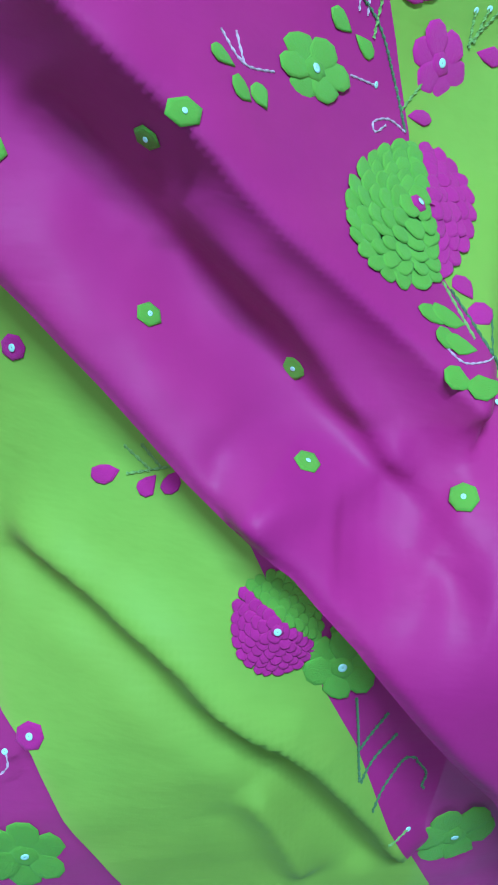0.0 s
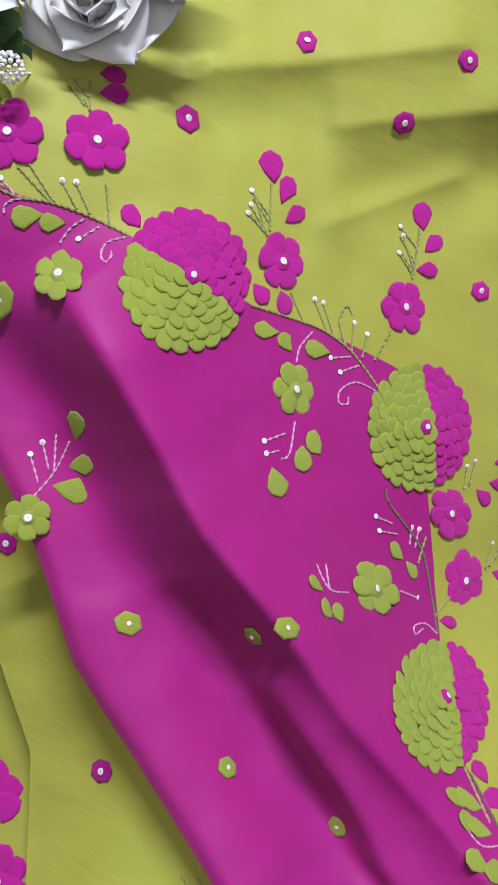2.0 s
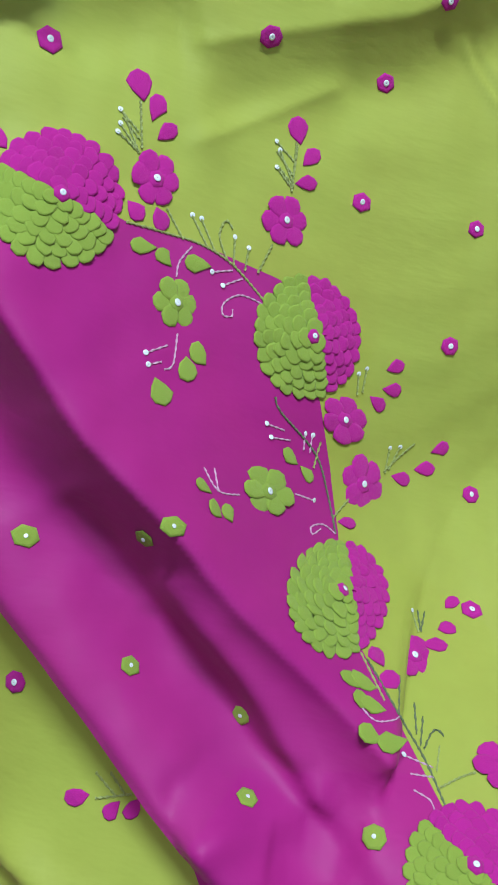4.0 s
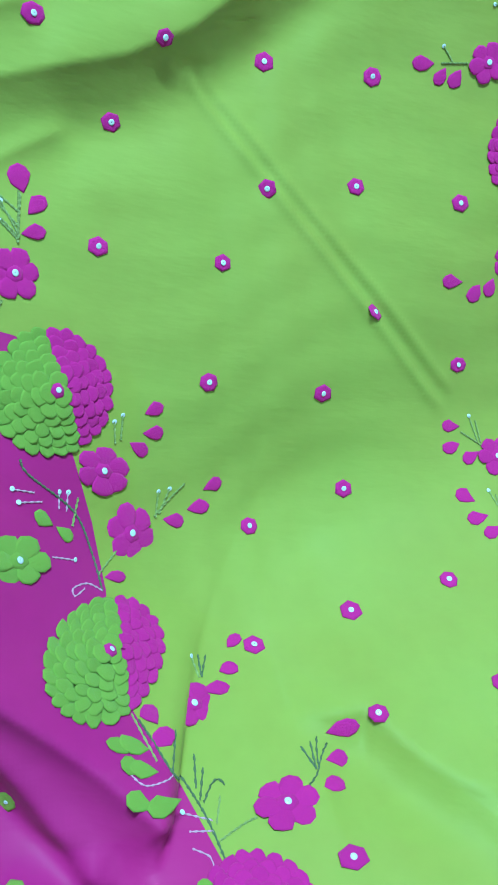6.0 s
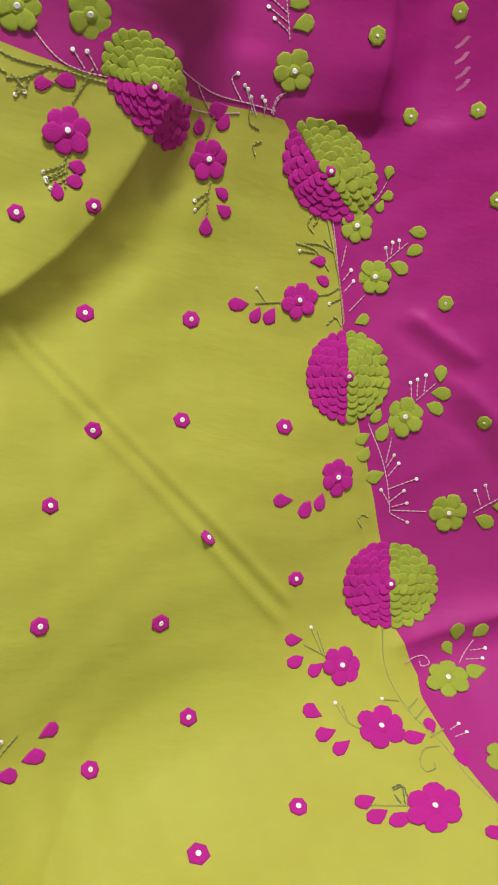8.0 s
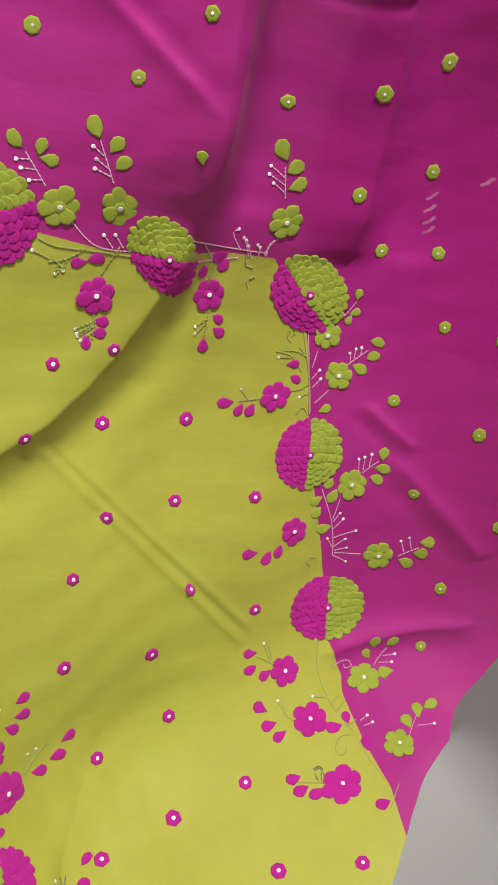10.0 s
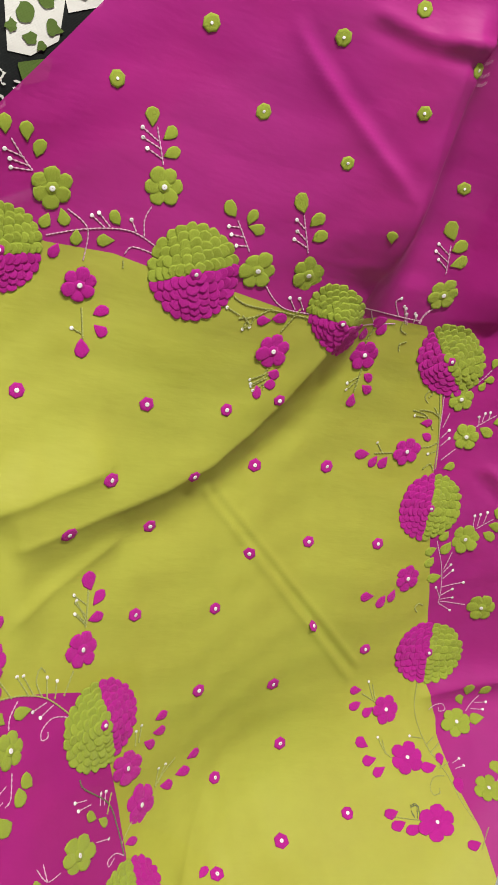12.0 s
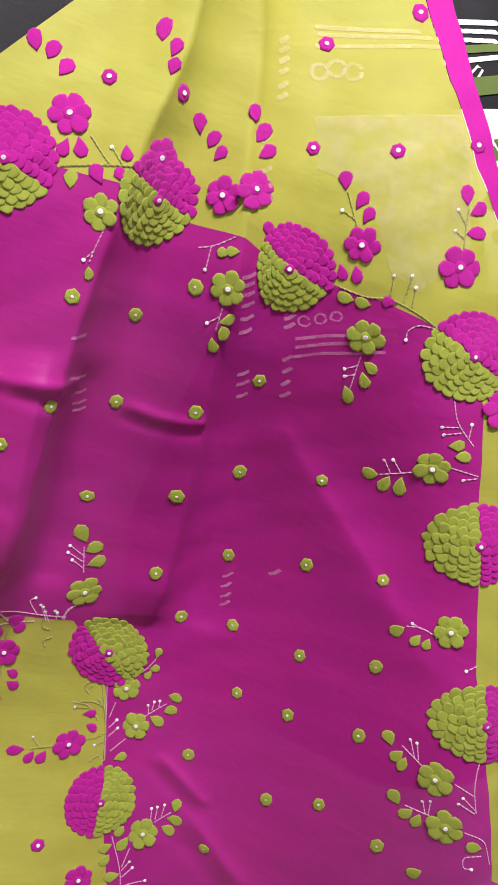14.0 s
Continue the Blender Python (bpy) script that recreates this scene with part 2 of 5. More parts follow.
def rounded(line):
    """A line of points with its corners cut."""
    for _ in range(1):
        cutting = [line[0]]
        for (ax, ay), (bx, by) in zip(line[:-1], line[1:]):
            cutting += [(0.75 * ax + 0.25 * bx, 0.75 * ay + 0.25 * by), (0.25 * ax + 0.75 * bx, 0.25 * ay + 0.75 * by)]
        line = cutting + [line[-1]]
    return line


FOLDS = [(rounded(f[0]), *f[1:]) for f in FOLDS]
UNDER_FOLDS = [(rounded(f[0]), *f[1:]) for f in UNDER_FOLDS]


def folded(folds, x, y):
    z = np.zeros(x.shape)
    for line, high, wl, wr, fade, dip in folds:
        d, u = along(line, x, y)
        ends = np.clip(u / fade, 0, 1) * np.clip((1 - u) / fade, 0, 1) if fade else 1.0
        ends = ends * ends * (3 - 2 * ends) if fade else 1.0
        steep = (d >= 0) == (wl < wr)
        w, a = np.where(d >= 0, wl, wr), np.abs(d)
        a = np.where(steep, np.sqrt(a * a + 1e-6) - 0.001, a)
        soft, sharp = 1 / (1 + (a / w) ** 2) ** 1.5, np.exp(-a / w) - dip * np.exp(-(((a - 2.4 * w) / (1.5 * w)) ** 2)) * (1 - np.exp(-a / (0.5 * w)))
        z = z + high * ends * np.where(steep, sharp, soft)
    return z


def ripple(x, y):
    return 0.0016 * np.sin(31 * x + 17 * y + 2 * np.sin(9 * y)) * np.sin(13 * y - 21 * x + 1.5 * np.sin(14 * x)) + 0.0007 * np.sin(83 * x - 57 * y + 3 * np.sin(23 * x)) * np.sin(49 * x + 71 * y)


def surface(x, y, layer="top"):
    x, y = np.asarray(x, float), np.asarray(y, float)
    if layer == "top":
        z = folded(FOLDS, x, y)
        return lie(x, y) + np.where(z < -0.012, -0.012 + 0.02 * np.tanh((z + 0.012) / 0.02), z) + ripple(x, y)
    if layer == "under":
        return lie(x, y) - 0.046 + folded(UNDER_FOLDS, x, y) + ripple(x + 0.3, y)
    if layer == "deep":
        return lie(x, y) - 0.066 + ripple(x, y + 0.4)
    return lie(x, y) - 0.034


def seat(x, y, angle=0.0, layer="top", lift=0.0, tip=0.0, roll=0.0, grow=None):
    """A pose on the cloth: x along the angle, z off the cloth."""
    e = 0.003
    z = surface(np.array([x, x + e, x - e, x, x]), np.array([y, y, y, y + e, y - e]), layer)
    nrm = Vector((-(z[1] - z[2]) / (2 * e), -(z[3] - z[4]) / (2 * e), 1)).normalized()
    a = Vector((math.cos(radians(angle)), math.sin(radians(angle)), 0))
    a = (a - nrm * a.dot(nrm)).normalized()
    b = nrm.cross(a)
    m = Matrix((a, b, nrm)).transposed().to_4x4()
    m.translation = Vector((x, y, z[0])) + nrm * lift
    if grow:
        turn = Matrix.Rotation(radians(grow[1] - angle), 4, "Z")
        m = m @ turn @ Matrix.Diagonal((grow[0], 1, 1, 1)) @ turn.inverted()
    return m @ pose(0, 0, 0, roll, tip, 0)


# ---------------------------------------------------------------- cutting cloth
def inside(poly, x, y):
    """Signed distance to an outline, positive inside."""
    best = np.full(x.shape, 9.0)
    odd = np.zeros(x.shape, bool)
    for (ax, ay), (bx, by) in zip(poly, poly[1:] + poly[:1]):
        dx, dy = bx - ax, by - ay
        u = np.clip(((x - ax) * dx + (y - ay) * dy) / (dx * dx + dy * dy + 1e-12), 0, 1)
        best = np.minimum(best, np.hypot(x - ax - u * dx, y - ay - u * dy))
        if dy:
            odd ^= ((ay > y) != (by > y)) & (x < dx * (y - ay) / dy + ax)
    return np.where(odd, best, -best)


def cut(pts, tris, poly):
    """Cuts triangles of a flat sheet along an outline: (points, those inside, those outside)."""
    s = inside(poly, pts[:, 0], pts[:, 1])
    s = np.where(np.abs(s) < 1e-6, 1e-6, s)
    pos = (s[tris] > 0).sum(1)
    ins, outs = [tris[pos == 3]], [tris[pos == 0]]
    pts, extra, made = pts, [], {}

    def mid(i, j):
        key = (min(i, j), max(i, j))
        if key not in made:
            u = s[i] / (s[i] - s[j])
            made[key] = len(pts) + len(extra)
            extra.append(pts[i] * (1 - u) + pts[j] * u)
        return made[key]

    new_in, new_out = [], []
    for t in tris[(pos == 1) | (pos == 2)]:
        a, b, c = (int(v) for v in t)
        one = s[[a, b, c]] > 0 if (s[[a, b, c]] > 0).sum() == 1 else s[[a, b, c]] <= 0
        k = int(np.argmax(one))
        a, b, c = ((a, b, c), (b, c, a), (c, a, b))[k]
        p, q = mid(a, b), mid(a, c)
        lone, pair = (new_in, new_out) if s[a] > 0 else (new_out, new_in)
        lone.append((a, p, q))
        pair += [(p, b, c), (p, c, q)]
    if extra:
        pts = np.vstack([pts, np.array(extra)])
        ins.append(np.array(new_in).reshape(-1, 3))
        outs.append(np.array(new_out).reshape(-1, 3))
    return pts, np.vstack(ins).astype(int), np.vstack(outs).astype(int)


def sheet(x0, x1, y0, y1, step):
    nx, ny = int((x1 - x0) / step) + 1, int((y1 - y0) / step) + 1
    gx, gy = np.meshgrid(np.linspace(x0, x1, nx), np.linspace(y0, y1, ny))
    i = np.arange(nx * ny).reshape(ny, nx)
    a, b, c, d = i[:-1, :-1].ravel(), i[:-1, 1:].ravel(), i[1:, 1:].ravel(), i[1:, :-1].ravel()
    return np.stack([gx.ravel(), gy.ravel()], 1), np.vstack([np.stack([a, b, c], 1), np.stack([a, c, d], 1)])


def panel(name, pts, tris, height, mat, parent, label="", drop=0.0):
    used, back = np.unique(tris, return_inverse=True)
    xy = pts[used]
    co = np.column_stack([xy, height(xy[:, 0], xy[:, 1]) + drop])
    me = bpy.data.meshes.new(name)
    me.vertices.add(len(co)); me.vertices.foreach_set("co", co.ravel())
    me.loops.add(tris.size); me.loops.foreach_set("vertex_index", back.reshape(-1).astype(np.int32))
    me.polygons.add(len(tris)); me.polygons.foreach_set("loop_start", np.arange(0, tris.size, 3, dtype=np.int32))
    me.update(calc_edges=True)
    me.polygons.foreach_set("use_smooth", np.ones(len(tris), bool))
    me.materials.append(mat)
    ob = new(name, me)
    ob.parent = parent
    return tagged(ob, label)


def part(name, me, parent, m=None, label=""):
    ob = new(name, me)
    ob.parent = parent
    if m is not None:
        ob.matrix_local = m
    return tagged(ob, label)


# ---------------------------------------------------------------- the room
def box_mesh(name, sx, sy, sz, mat, bevel=0.0):
    bm = bmesh.new()
    bmesh.ops.create_cube(bm, size=1)
    bmesh.ops.scale(bm, vec=(sx, sy, sz), verts=bm.verts)
    if bevel:
        bmesh.ops.bevel(bm, geom=bm.edges[:], offset=bevel, segments=2, affect="EDGES")
    me = bpy.data.meshes.new(name)
    bm.to_mesh(me); bm.free()
    me.materials.append(mat)
    return me


def room():
    # Walls and ceiling stay unseen; they only close the room and limit bounce.
    for name, s, at, mat, label in (
        ("floor", (5, 5, 0.1), (0.2, 0.3, -0.05), "floor", "plain white smooth floor under the spread cloth"),
        ("ceiling", (5, 5, 0.1), (0.2, 0.3, 2.65), "wall", "plain grey ceiling, unseen, darkened to hold down bounced light"),
        ("wall_north", (5, 0.1, 2.6), (0.2, 2.85, 1.3), "wall", "plain grey wall, unseen, darkened to hold down bounced light"),
        ("wall_south", (5, 0.1, 2.6), (0.2, -2.25, 1.3), "wall", "plain grey wall, unseen, darkened to hold down bounced light"),
        ("wall_east", (0.1, 5, 2.6), (2.75, 0.3, 1.3), "wall", "plain grey wall, unseen, darkened to hold down bounced light"),
        ("wall_west", (0.1, 5, 2.6), (-2.35, 0.3, 1.3), "wall", "plain grey wall, unseen, darkened to hold down bounced light"),
    ):
        ob = new(name, box_mesh(name, *s, MAT[mat]))
        ob.location = at
        tagged(ob, label, "wall" if "wall" in name else name, kind="structure")


room()

# ---------------------------------------------------------------- the saree's cloth
OUTLINE = [(-0.360, 0.170), (-0.200, 0.060), (-0.126, -0.014), (-0.103, -0.042), (-0.085, -0.070), (-0.061, -0.111), (-0.032, -0.138), (0.042, -0.205), (0.061, -0.219), (0.086, -0.233), (0.113, -0.258), (0.146, -0.296), (0.191, -0.347), (0.260, -0.455), (0.450, -0.455), (0.460, -0.200), (0.508, -0.133), (0.553, -0.111), (0.600, -0.089), (0.658, -0.063), (0.715, -0.001), (0.730, 0.027), (0.850, 0.080), (0.970, 0.300), (0.860, 0.550), (0.740, 0.750), (0.589, 0.926), (0.557, 0.989), (0.537, 1.061), (0.540, 1.150), (0.360, 1.150), (0.254, 0.960), (0.210, 0.901), (0.027, 0.628), (-0.031, 0.545), (-0.160, 0.360), (-0.355, 0.250)]
FOLD_EDGE = [(-0.360, 0.170), (-0.200, 0.060), (-0.126, -0.014), (-0.103, -0.042), (-0.085, -0.070), (-0.061, -0.111), (-0.032, -0.138), (0.042, -0.205), (0.061, -0.219), (0.086, -0.233), (0.113, -0.258), (0.146, -0.296), (0.191, -0.347), (0.260, -0.455)]
MAGENTA_NEAR = [(-0.152, 0.125), (-0.134, 0.120), (-0.119, 0.120), (-0.099, 0.118), (-0.077, 0.113), (-0.045, 0.107), (-0.004, 0.092), (0.043, 0.087), (0.099, 0.074), (0.121, 0.041), (0.137, 0.000), (0.150, -0.041), (0.158, -0.081), (0.151, -0.110), (0.168, -0.135), (0.184, -0.157), (0.207, -0.194), (0.216, -0.205), (0.223, -0.214), (0.260, -0.300), (0.270, -0.600), (-0.500, -0.600), (-0.500, 0.160)]
MAGENTA_FAR = [(-0.015, 0.461), (0.021, 0.454), (0.074, 0.455), (0.103, 0.450), (0.186, 0.442), (0.234, 0.435), (0.280, 0.432), (0.360, 0.442), (0.415, 0.441), (0.441, 0.416), (0.468, 0.381), (0.480, 0.346), (0.490, 0.286), (0.500, 0.248), (0.507, 0.210), (0.527, 0.142), (0.542, 0.082), (0.546, 0.029), (0.561, -0.012), (0.555, -0.026), (0.559, -0.063), (0.564, -0.087), (0.553, -0.111), (0.530, -0.200), (1.100, -0.200), (1.100, 0.200), (0.804, 0.282), (0.750, 0.408), (0.713, 0.489), (0.688, 0.568), (0.661, 0.650), (0.634, 0.733), (0.608, 0.762), (0.576, 0.784), (0.531, 0.796), (0.498, 0.802), (0.437, 0.814), (0.417, 0.819), (0.383, 0.822), (0.315, 0.831), (0.266, 0.832), (0.226, 0.822), (-0.300, 0.830), (-0.300, 0.470)]
HEM = [(0.560, 1.210), (0.557, 1.071), (0.577, 0.999), (0.609, 0.936), (0.760, 0.760), (0.719, 0.746), (0.568, 0.922), (0.536, 0.985), (0.516, 1.057), (0.519, 1.196)]
UNDER_OUTLINE = [(-0.280, 0.000), (-0.160, -0.050), (-0.105, -0.139), (-0.074, -0.190), (-0.045, -0.353), (-0.030, -0.368), (-0.015, -0.402), (0.005, -0.434), (0.016, -0.454), (0.050, -0.550), (0.410, -0.550), (0.410, -0.200), (0.200, -0.100), (0.000, 0.100), (-0.280, 0.100)]
UNDER_MAGENTA = [(0.070, -0.235), (0.115, -0.315), (0.132, -0.345), (0.158, -0.408), (0.202, -0.487), (0.200, -0.600), (0.500, -0.600), (0.500, -0.200), (0.100, -0.200)]
DEEP_MAGENTA = [(-0.500, -0.280), (-0.030, -0.280), (0.100, -0.360), (0.300, -0.400), (0.300, -0.700), (-0.500, -0.700)]

saree = tagged(new("saree"), "magenta and lime half-silk saree with cotton applique, spread loosely", "saree")
STEP = 0.003


def lay_top():
    pts, tris = sheet(-0.36, 0.98, -0.46, 1.16, STEP)
    pts, tris, _ = cut(pts, tris, OUTLINE)
    pts, left, rest = cut(pts, tris, MAGENTA_NEAR)
    pts, right, rest = cut(pts, rest, MAGENTA_FAR)
    pts, hem, rest = cut(pts, rest, HEM)

    def height(x, y):
        z = surface(x, y)
        d, _ = along(FOLD_EDGE, x, y)
        return z - 0.006 * np.exp(-(d / 0.004) ** 2)

    panel("magenta_panel", pts, left, height, MAT["m_cloth"], saree, "thin magenta half-silk, gathered in deep folds")
    panel("magenta_panel", pts, right, height, MAT["m_cloth"], saree, "thin magenta half-silk, slightly see-through")
    panel("lime_panel", pts, rest, height, MAT["g_cloth"], saree, "thin lime-green half-silk with pressed creases")
    panel("hem", pts, hem, height, MAT["m"], saree, "magenta border tape", 0.0008)


def lay_under():
    pts, tris = sheet(-0.3, 0.42, -0.56, 0.12, 0.004)
    pts, tris, _ = cut(pts, tris, UNDER_OUTLINE)
    pts, mag, rest = cut(pts, tris, UNDER_MAGENTA)
    hh = lambda x, y: surface(x, y, "under")
    panel("magenta_panel", pts, mag, hh, MAT["m_cloth"], saree, "lower magenta layer of the same cloth")
    panel("lime_panel", pts, rest, hh, MAT["g_cloth"], saree, "lower lime layer of the same cloth")
    pts, tris = sheet(-0.42, 0.2, -0.62, 0.05, 0.006)
    pts, mag, rest = cut(pts, tris, DEEP_MAGENTA)
    hh = lambda x, y: surface(x, y, "deep")
    panel("magenta_panel", pts, mag, hh, MAT["m_cloth"], saree, "lowest magenta layer of the same cloth")
    panel("lime_panel", pts, rest, hh, MAT["g_cloth"], saree, "lowest lime layer of the same cloth")


lay_top()
lay_under()


# ---------------------------------------------------------------- applique shapes
def puffed(name, outline, high, mat, rim=0.0006, inner=0.62, sag=0.0):
    """A folded cotton piece: an outline with a turned-under rim, raised in the middle."""
    n = len(outline)
    cx, cy = sum(p[0] for p in outline) / n, sum(p[1] for p in outline) / n
    v = [(x, y, 0.0) for x, y in outline] + [(x * 0.97 + cx * 0.03, y * 0.97 + cy * 0.03, rim) for x, y in outline]
    v += [(cx + (x - cx) * inner, cy + (y - cy) * inner, high) for x, y in outline] + [(cx, cy, high - sag)]
    f = []
    for i in range(n):
        j = (i + 1) % n
        f += [(i, j, n + j, n + i), (n + i, n + j, 2 * n + j, 2 * n + i), (2 * n + i, 2 * n + j, 3 * n)]
    me = bpy.data.meshes.new(name)
    me.from_pydata(v, [], f)
    for q in me.polygons:
        q.use_smooth = True
    me.materials.append(mat)
    return me


def scale_outline(w, l, seed):
    """A small scale: blunt outer end with corners, narrower root."""
    r = random.Random(seed)
    base = [(-0.5, -0.36), (-0.1, -0.48), (0.22, -0.5), (0.44, -0.33), (0.52, -0.05), (0.50, 0.16), (0.36, 0.42), (0.16, 0.5), (-0.1, 0.48), (-0.5, 0.36)]
    return [((x + r.uniform(-0.05, 0.05)) * l, (y + r.uniform(-0.05, 0.05)) * w) for x, y in base]


def leaf_outline(seed):
    """A leaf 1 long, pointed at +x, with folded straight facets."""
    r = random.Random(seed)
    base = [(0.52, 0.0), (0.2, 0.25), (-0.1, 0.36), (-0.36, 0.26), (-0.48, 0.03), (-0.4, -0.22), (-0.12, -0.36), (0.18, -0.27)]
    return [(x + r.uniform(-0.03, 0.03), y + r.uniform(-0.04, 0.04)) for x, y in base]


def petal_outline(seed):
    r = random.Random(seed)
    base = [(0.12, -0.17), (0.5, -0.36), (0.8, -0.35), (0.99, -0.16), (1.0, 0.12), (0.84, 0.34), (0.52, 0.37), (0.12, 0.17)]
    return [(x + r.uniform(-0.03, 0.03), y + r.uniform(-0.03, 0.03)) for x, y in base]


def hex_outline(seed, n=6):
    r = random.Random(seed)
    a0 = r.uniform(0, 6)
    return [(math.cos(a0 + 2 * math.pi * i / n) * r.uniform(0.93, 1.05), math.sin(a0 + 2 * math.pi * i / n) * r.uniform(0.93, 1.05)) for i in range(n)]


SCALES = {c: [puffed("petal", scale_outline(1, 1, i), 0.15, MAT[c], 0.115, 0.74, 0.03) for i in range(8)] for c in "mg"}
LEAVES = {c: [puffed("leaf", leaf_outline(i), 0.06, MAT[c], 0.045, 0.8) for i in range(5)] for c in "mg"}
PETALS = {c: [puffed("petal", petal_outline(i), 0.11, MAT[c], 0.08, 0.68) for i in range(5)] for c in "mg"}
HEXES = {c: [puffed("patch", hex_outline(i, 6 + i % 2), 0.14, MAT[c], 0.09, 0.7) for i in range(6)] for c in "mg"}
BOSS = {c: [puffed("boss", hex_outline(i + 9), 0.3, MAT[c], 0.12, 0.6) for i in range(3)] for c in "mg"}


def sequin_mesh():
    """A cupped pearl disc with a stitched hole."""
    v, f, n = [], [], 12
    for r, z in ((1.0, 0.05), (0.88, 0.26), (0.40, 0.20), (0.12, 0.15)):
        v += [(r * math.cos(2 * math.pi * i / n), r * math.sin(2 * math.pi * i / n), z) for i in range(n)]
    for k in range(3):
        f += [(k * n + i, k * n + (i + 1) % n, k * n + n + (i + 1) % n, k * n + n + i) for i in range(n)]
    me = bpy.data.meshes.new("sequin")
    me.from_pydata(v, [], f)
    for q in me.polygons:
        q.use_smooth = True
    me.materials.append(MAT["sequin"])
    return me


SEQUIN = sequin_mesh()
rng = random.Random(4)
COLOUR = {"m": "magenta", "g": "lime-green"}


def sized(m, s, sy=None, sz=None):
    return m @ Matrix.Diagonal((s, sy or s, sz or s, 1))


def child(name, me, parent, world_m, label=""):
    return part(name, me, parent, parent.matrix_world.inverted() @ world_m, label)


def sewn(name, me, m, label=""):
    ob = part(name, me, saree, m, label)
    ob.matrix_world = m
    return ob


def sequin(parent, m, r=0.0021, lift=0.0):
    child("sequin", SEQUIN, parent, sized(m @ pose(0, 0, lift, rng.uniform(-16, 16), rng.uniform(-16, 16), 0), r), "round pearl-white sequin")


def hexagon(c, x, y, r=0.0069, angle=0, layer="top", bead=True, grow=None):
    ob = sewn("hexagon_patch", rng.choice(HEXES[c]), sized(seat(x, y, angle, layer, 0.0004, grow=grow), r, sz=0.007), COLOUR[c] + " folded cotton spot with a sequin")
    if bead:
        sequin(ob, seat(x, y, angle, layer, 0.0015), 0.0021 if c == "m" else 0.0013)


def leaf(c, x, y, length, angle, layer="top", grow=None):
    sewn("leaf", rng.choice(LEAVES[c]), sized(seat(x, y, angle, layer, 0.0003, grow=grow), length * 1.02, sz=0.015), COLOUR[c] + " folded cotton leaf")


def flower(c, x, y, r, angle=0, layer="top", n=6, grow=None):
    hub = sewn("flower", rng.choice(BOSS[c]), sized(seat(x, y, angle, layer, 0.0012, grow=grow), r * 0.36, sz=0.0042), COLOUR[c] + " six-petalled cotton flower with a sequin")
    for i in range(n):
        a = angle + 360 * i / n + rng.uniform(-5, 5)
        s = r * rng.uniform(0.94, 1.06)
        m = seat(x, y, angle, layer, 0.0004 + 0.0003 * (i % 2), grow=grow) @ pose(0, 0, 0, rng.uniform(-5, 5), rng.uniform(-5, 3), a - angle)
        child("petal", rng.choice(PETALS[c]), hub, sized(m, s, s * 1.06, 0.010))
    sequin(hub, seat(x, y, angle, layer, 0.0026), 0.0023)


def medallion(x, y, across, up, r, split, off=0.0, layer="top"):
    """A round of overlapping cotton scales, half magenta and half lime. across, up: its half axes on the ground plan;
    split: the way to the magenta half, from across towards up."""

    def spot(px, py):
        return x + px * across[0] + py * up[0], y + px * across[1] + py * up[1]

    ring = [spot(q * math.cos(a), q * math.sin(a)) for q in (0.18, 0.36, 0.54, 0.72, 0.86) for a in np.linspace(0, 2 * math.pi, 24, endpoint=False)]
    z = surface(np.array([p[0] for p in ring] + [x]), np.array([p[1] for p in ring] + [y]), layer) + 0.0005
    faces = [(i, (i + 1) % 24, 120) for i in range(24)]
    faces += [(k * 24 + i, k * 24 + 24 + i, k * 24 + 24 + (i + 1) % 24, k * 24 + (i + 1) % 24) for k in range(4) for i in range(24)]
    me = bpy.data.meshes.new("medallion")
    me.from_pydata([(p[0] - x, p[1] - y, float(h - z[-1])) for p, h in zip(ring, z)] + [(0, 0, 0)], [], faces)
    me.materials.append(MAT["g"])
    base = sewn("medallion", me, Matrix.Translation((x, y, float(z[-1]))), "round applique medallion, half magenta and half lime scales")
    rows = ((0.87, 25), (0.725, 21), (0.58, 17), (0.435, 12), (0.29, 8), (0.13, 3))
    for k, (rad, n) in enumerate(rows):
        half = math.acos(max(-0.999, min(0.999, off / rad)))
        for c, mid, reach in (("m", radians(split), half), ("g", radians(split) + math.pi, math.pi - half)):
            count = max(1, round(n * reach / math.pi))
            for i in range(count):
                a = mid + reach * ((2 * i + 1) / count - 1) + rng.uniform(-0.03, 0.03)
                rr = rad + rng.uniform(-0.018, 0.018)
                px, py = rr * math.cos(a), rr * math.sin(a)
                wx, wy = spot(px, py)
                ox, oy = spot(px * (1 + 0.1 / rr), py * (1 + 0.1 / rr))
                sx, sy = spot(px - 0.1 * math.sin(a), py + 0.1 * math.cos(a))
                hz = surface(np.array([wx, ox, sx]), np.array([wy, oy, sy]), layer)
                long = min(2.7 * math.dist((wx, wy, hz[0]), (ox, oy, hz[1])), 0.36 * r)
                wide = math.dist((wx, wy, hz[0]), (sx, sy, hz[2])) / 0.1 * 1.16 * 2 * reach * rad / count
                wide = min(wide, 0.40 * r)
                turn = math.degrees(math.atan2(oy - wy, ox - wx)) + rng.uniform(-7, 7)
                m = seat(wx, wy, turn, layer, 0.0005 + 0.00075 * k, tip=rng.uniform(-7, 2), roll=rng.uniform(-7, 7))
                child("petal", rng.choice(SCALES[c]), base, sized(m, long * rng.uniform(0.95, 1.06), wide * rng.uniform(0.95, 1.08), 0.0074))
    child("boss", rng.choice(BOSS["m"]), base, sized(seat(x, y, 0, layer, 0.0046), r * 0.15, sz=0.006))
    sequin(base, seat(x, y, 0, layer, 0.0066), 0.0019)


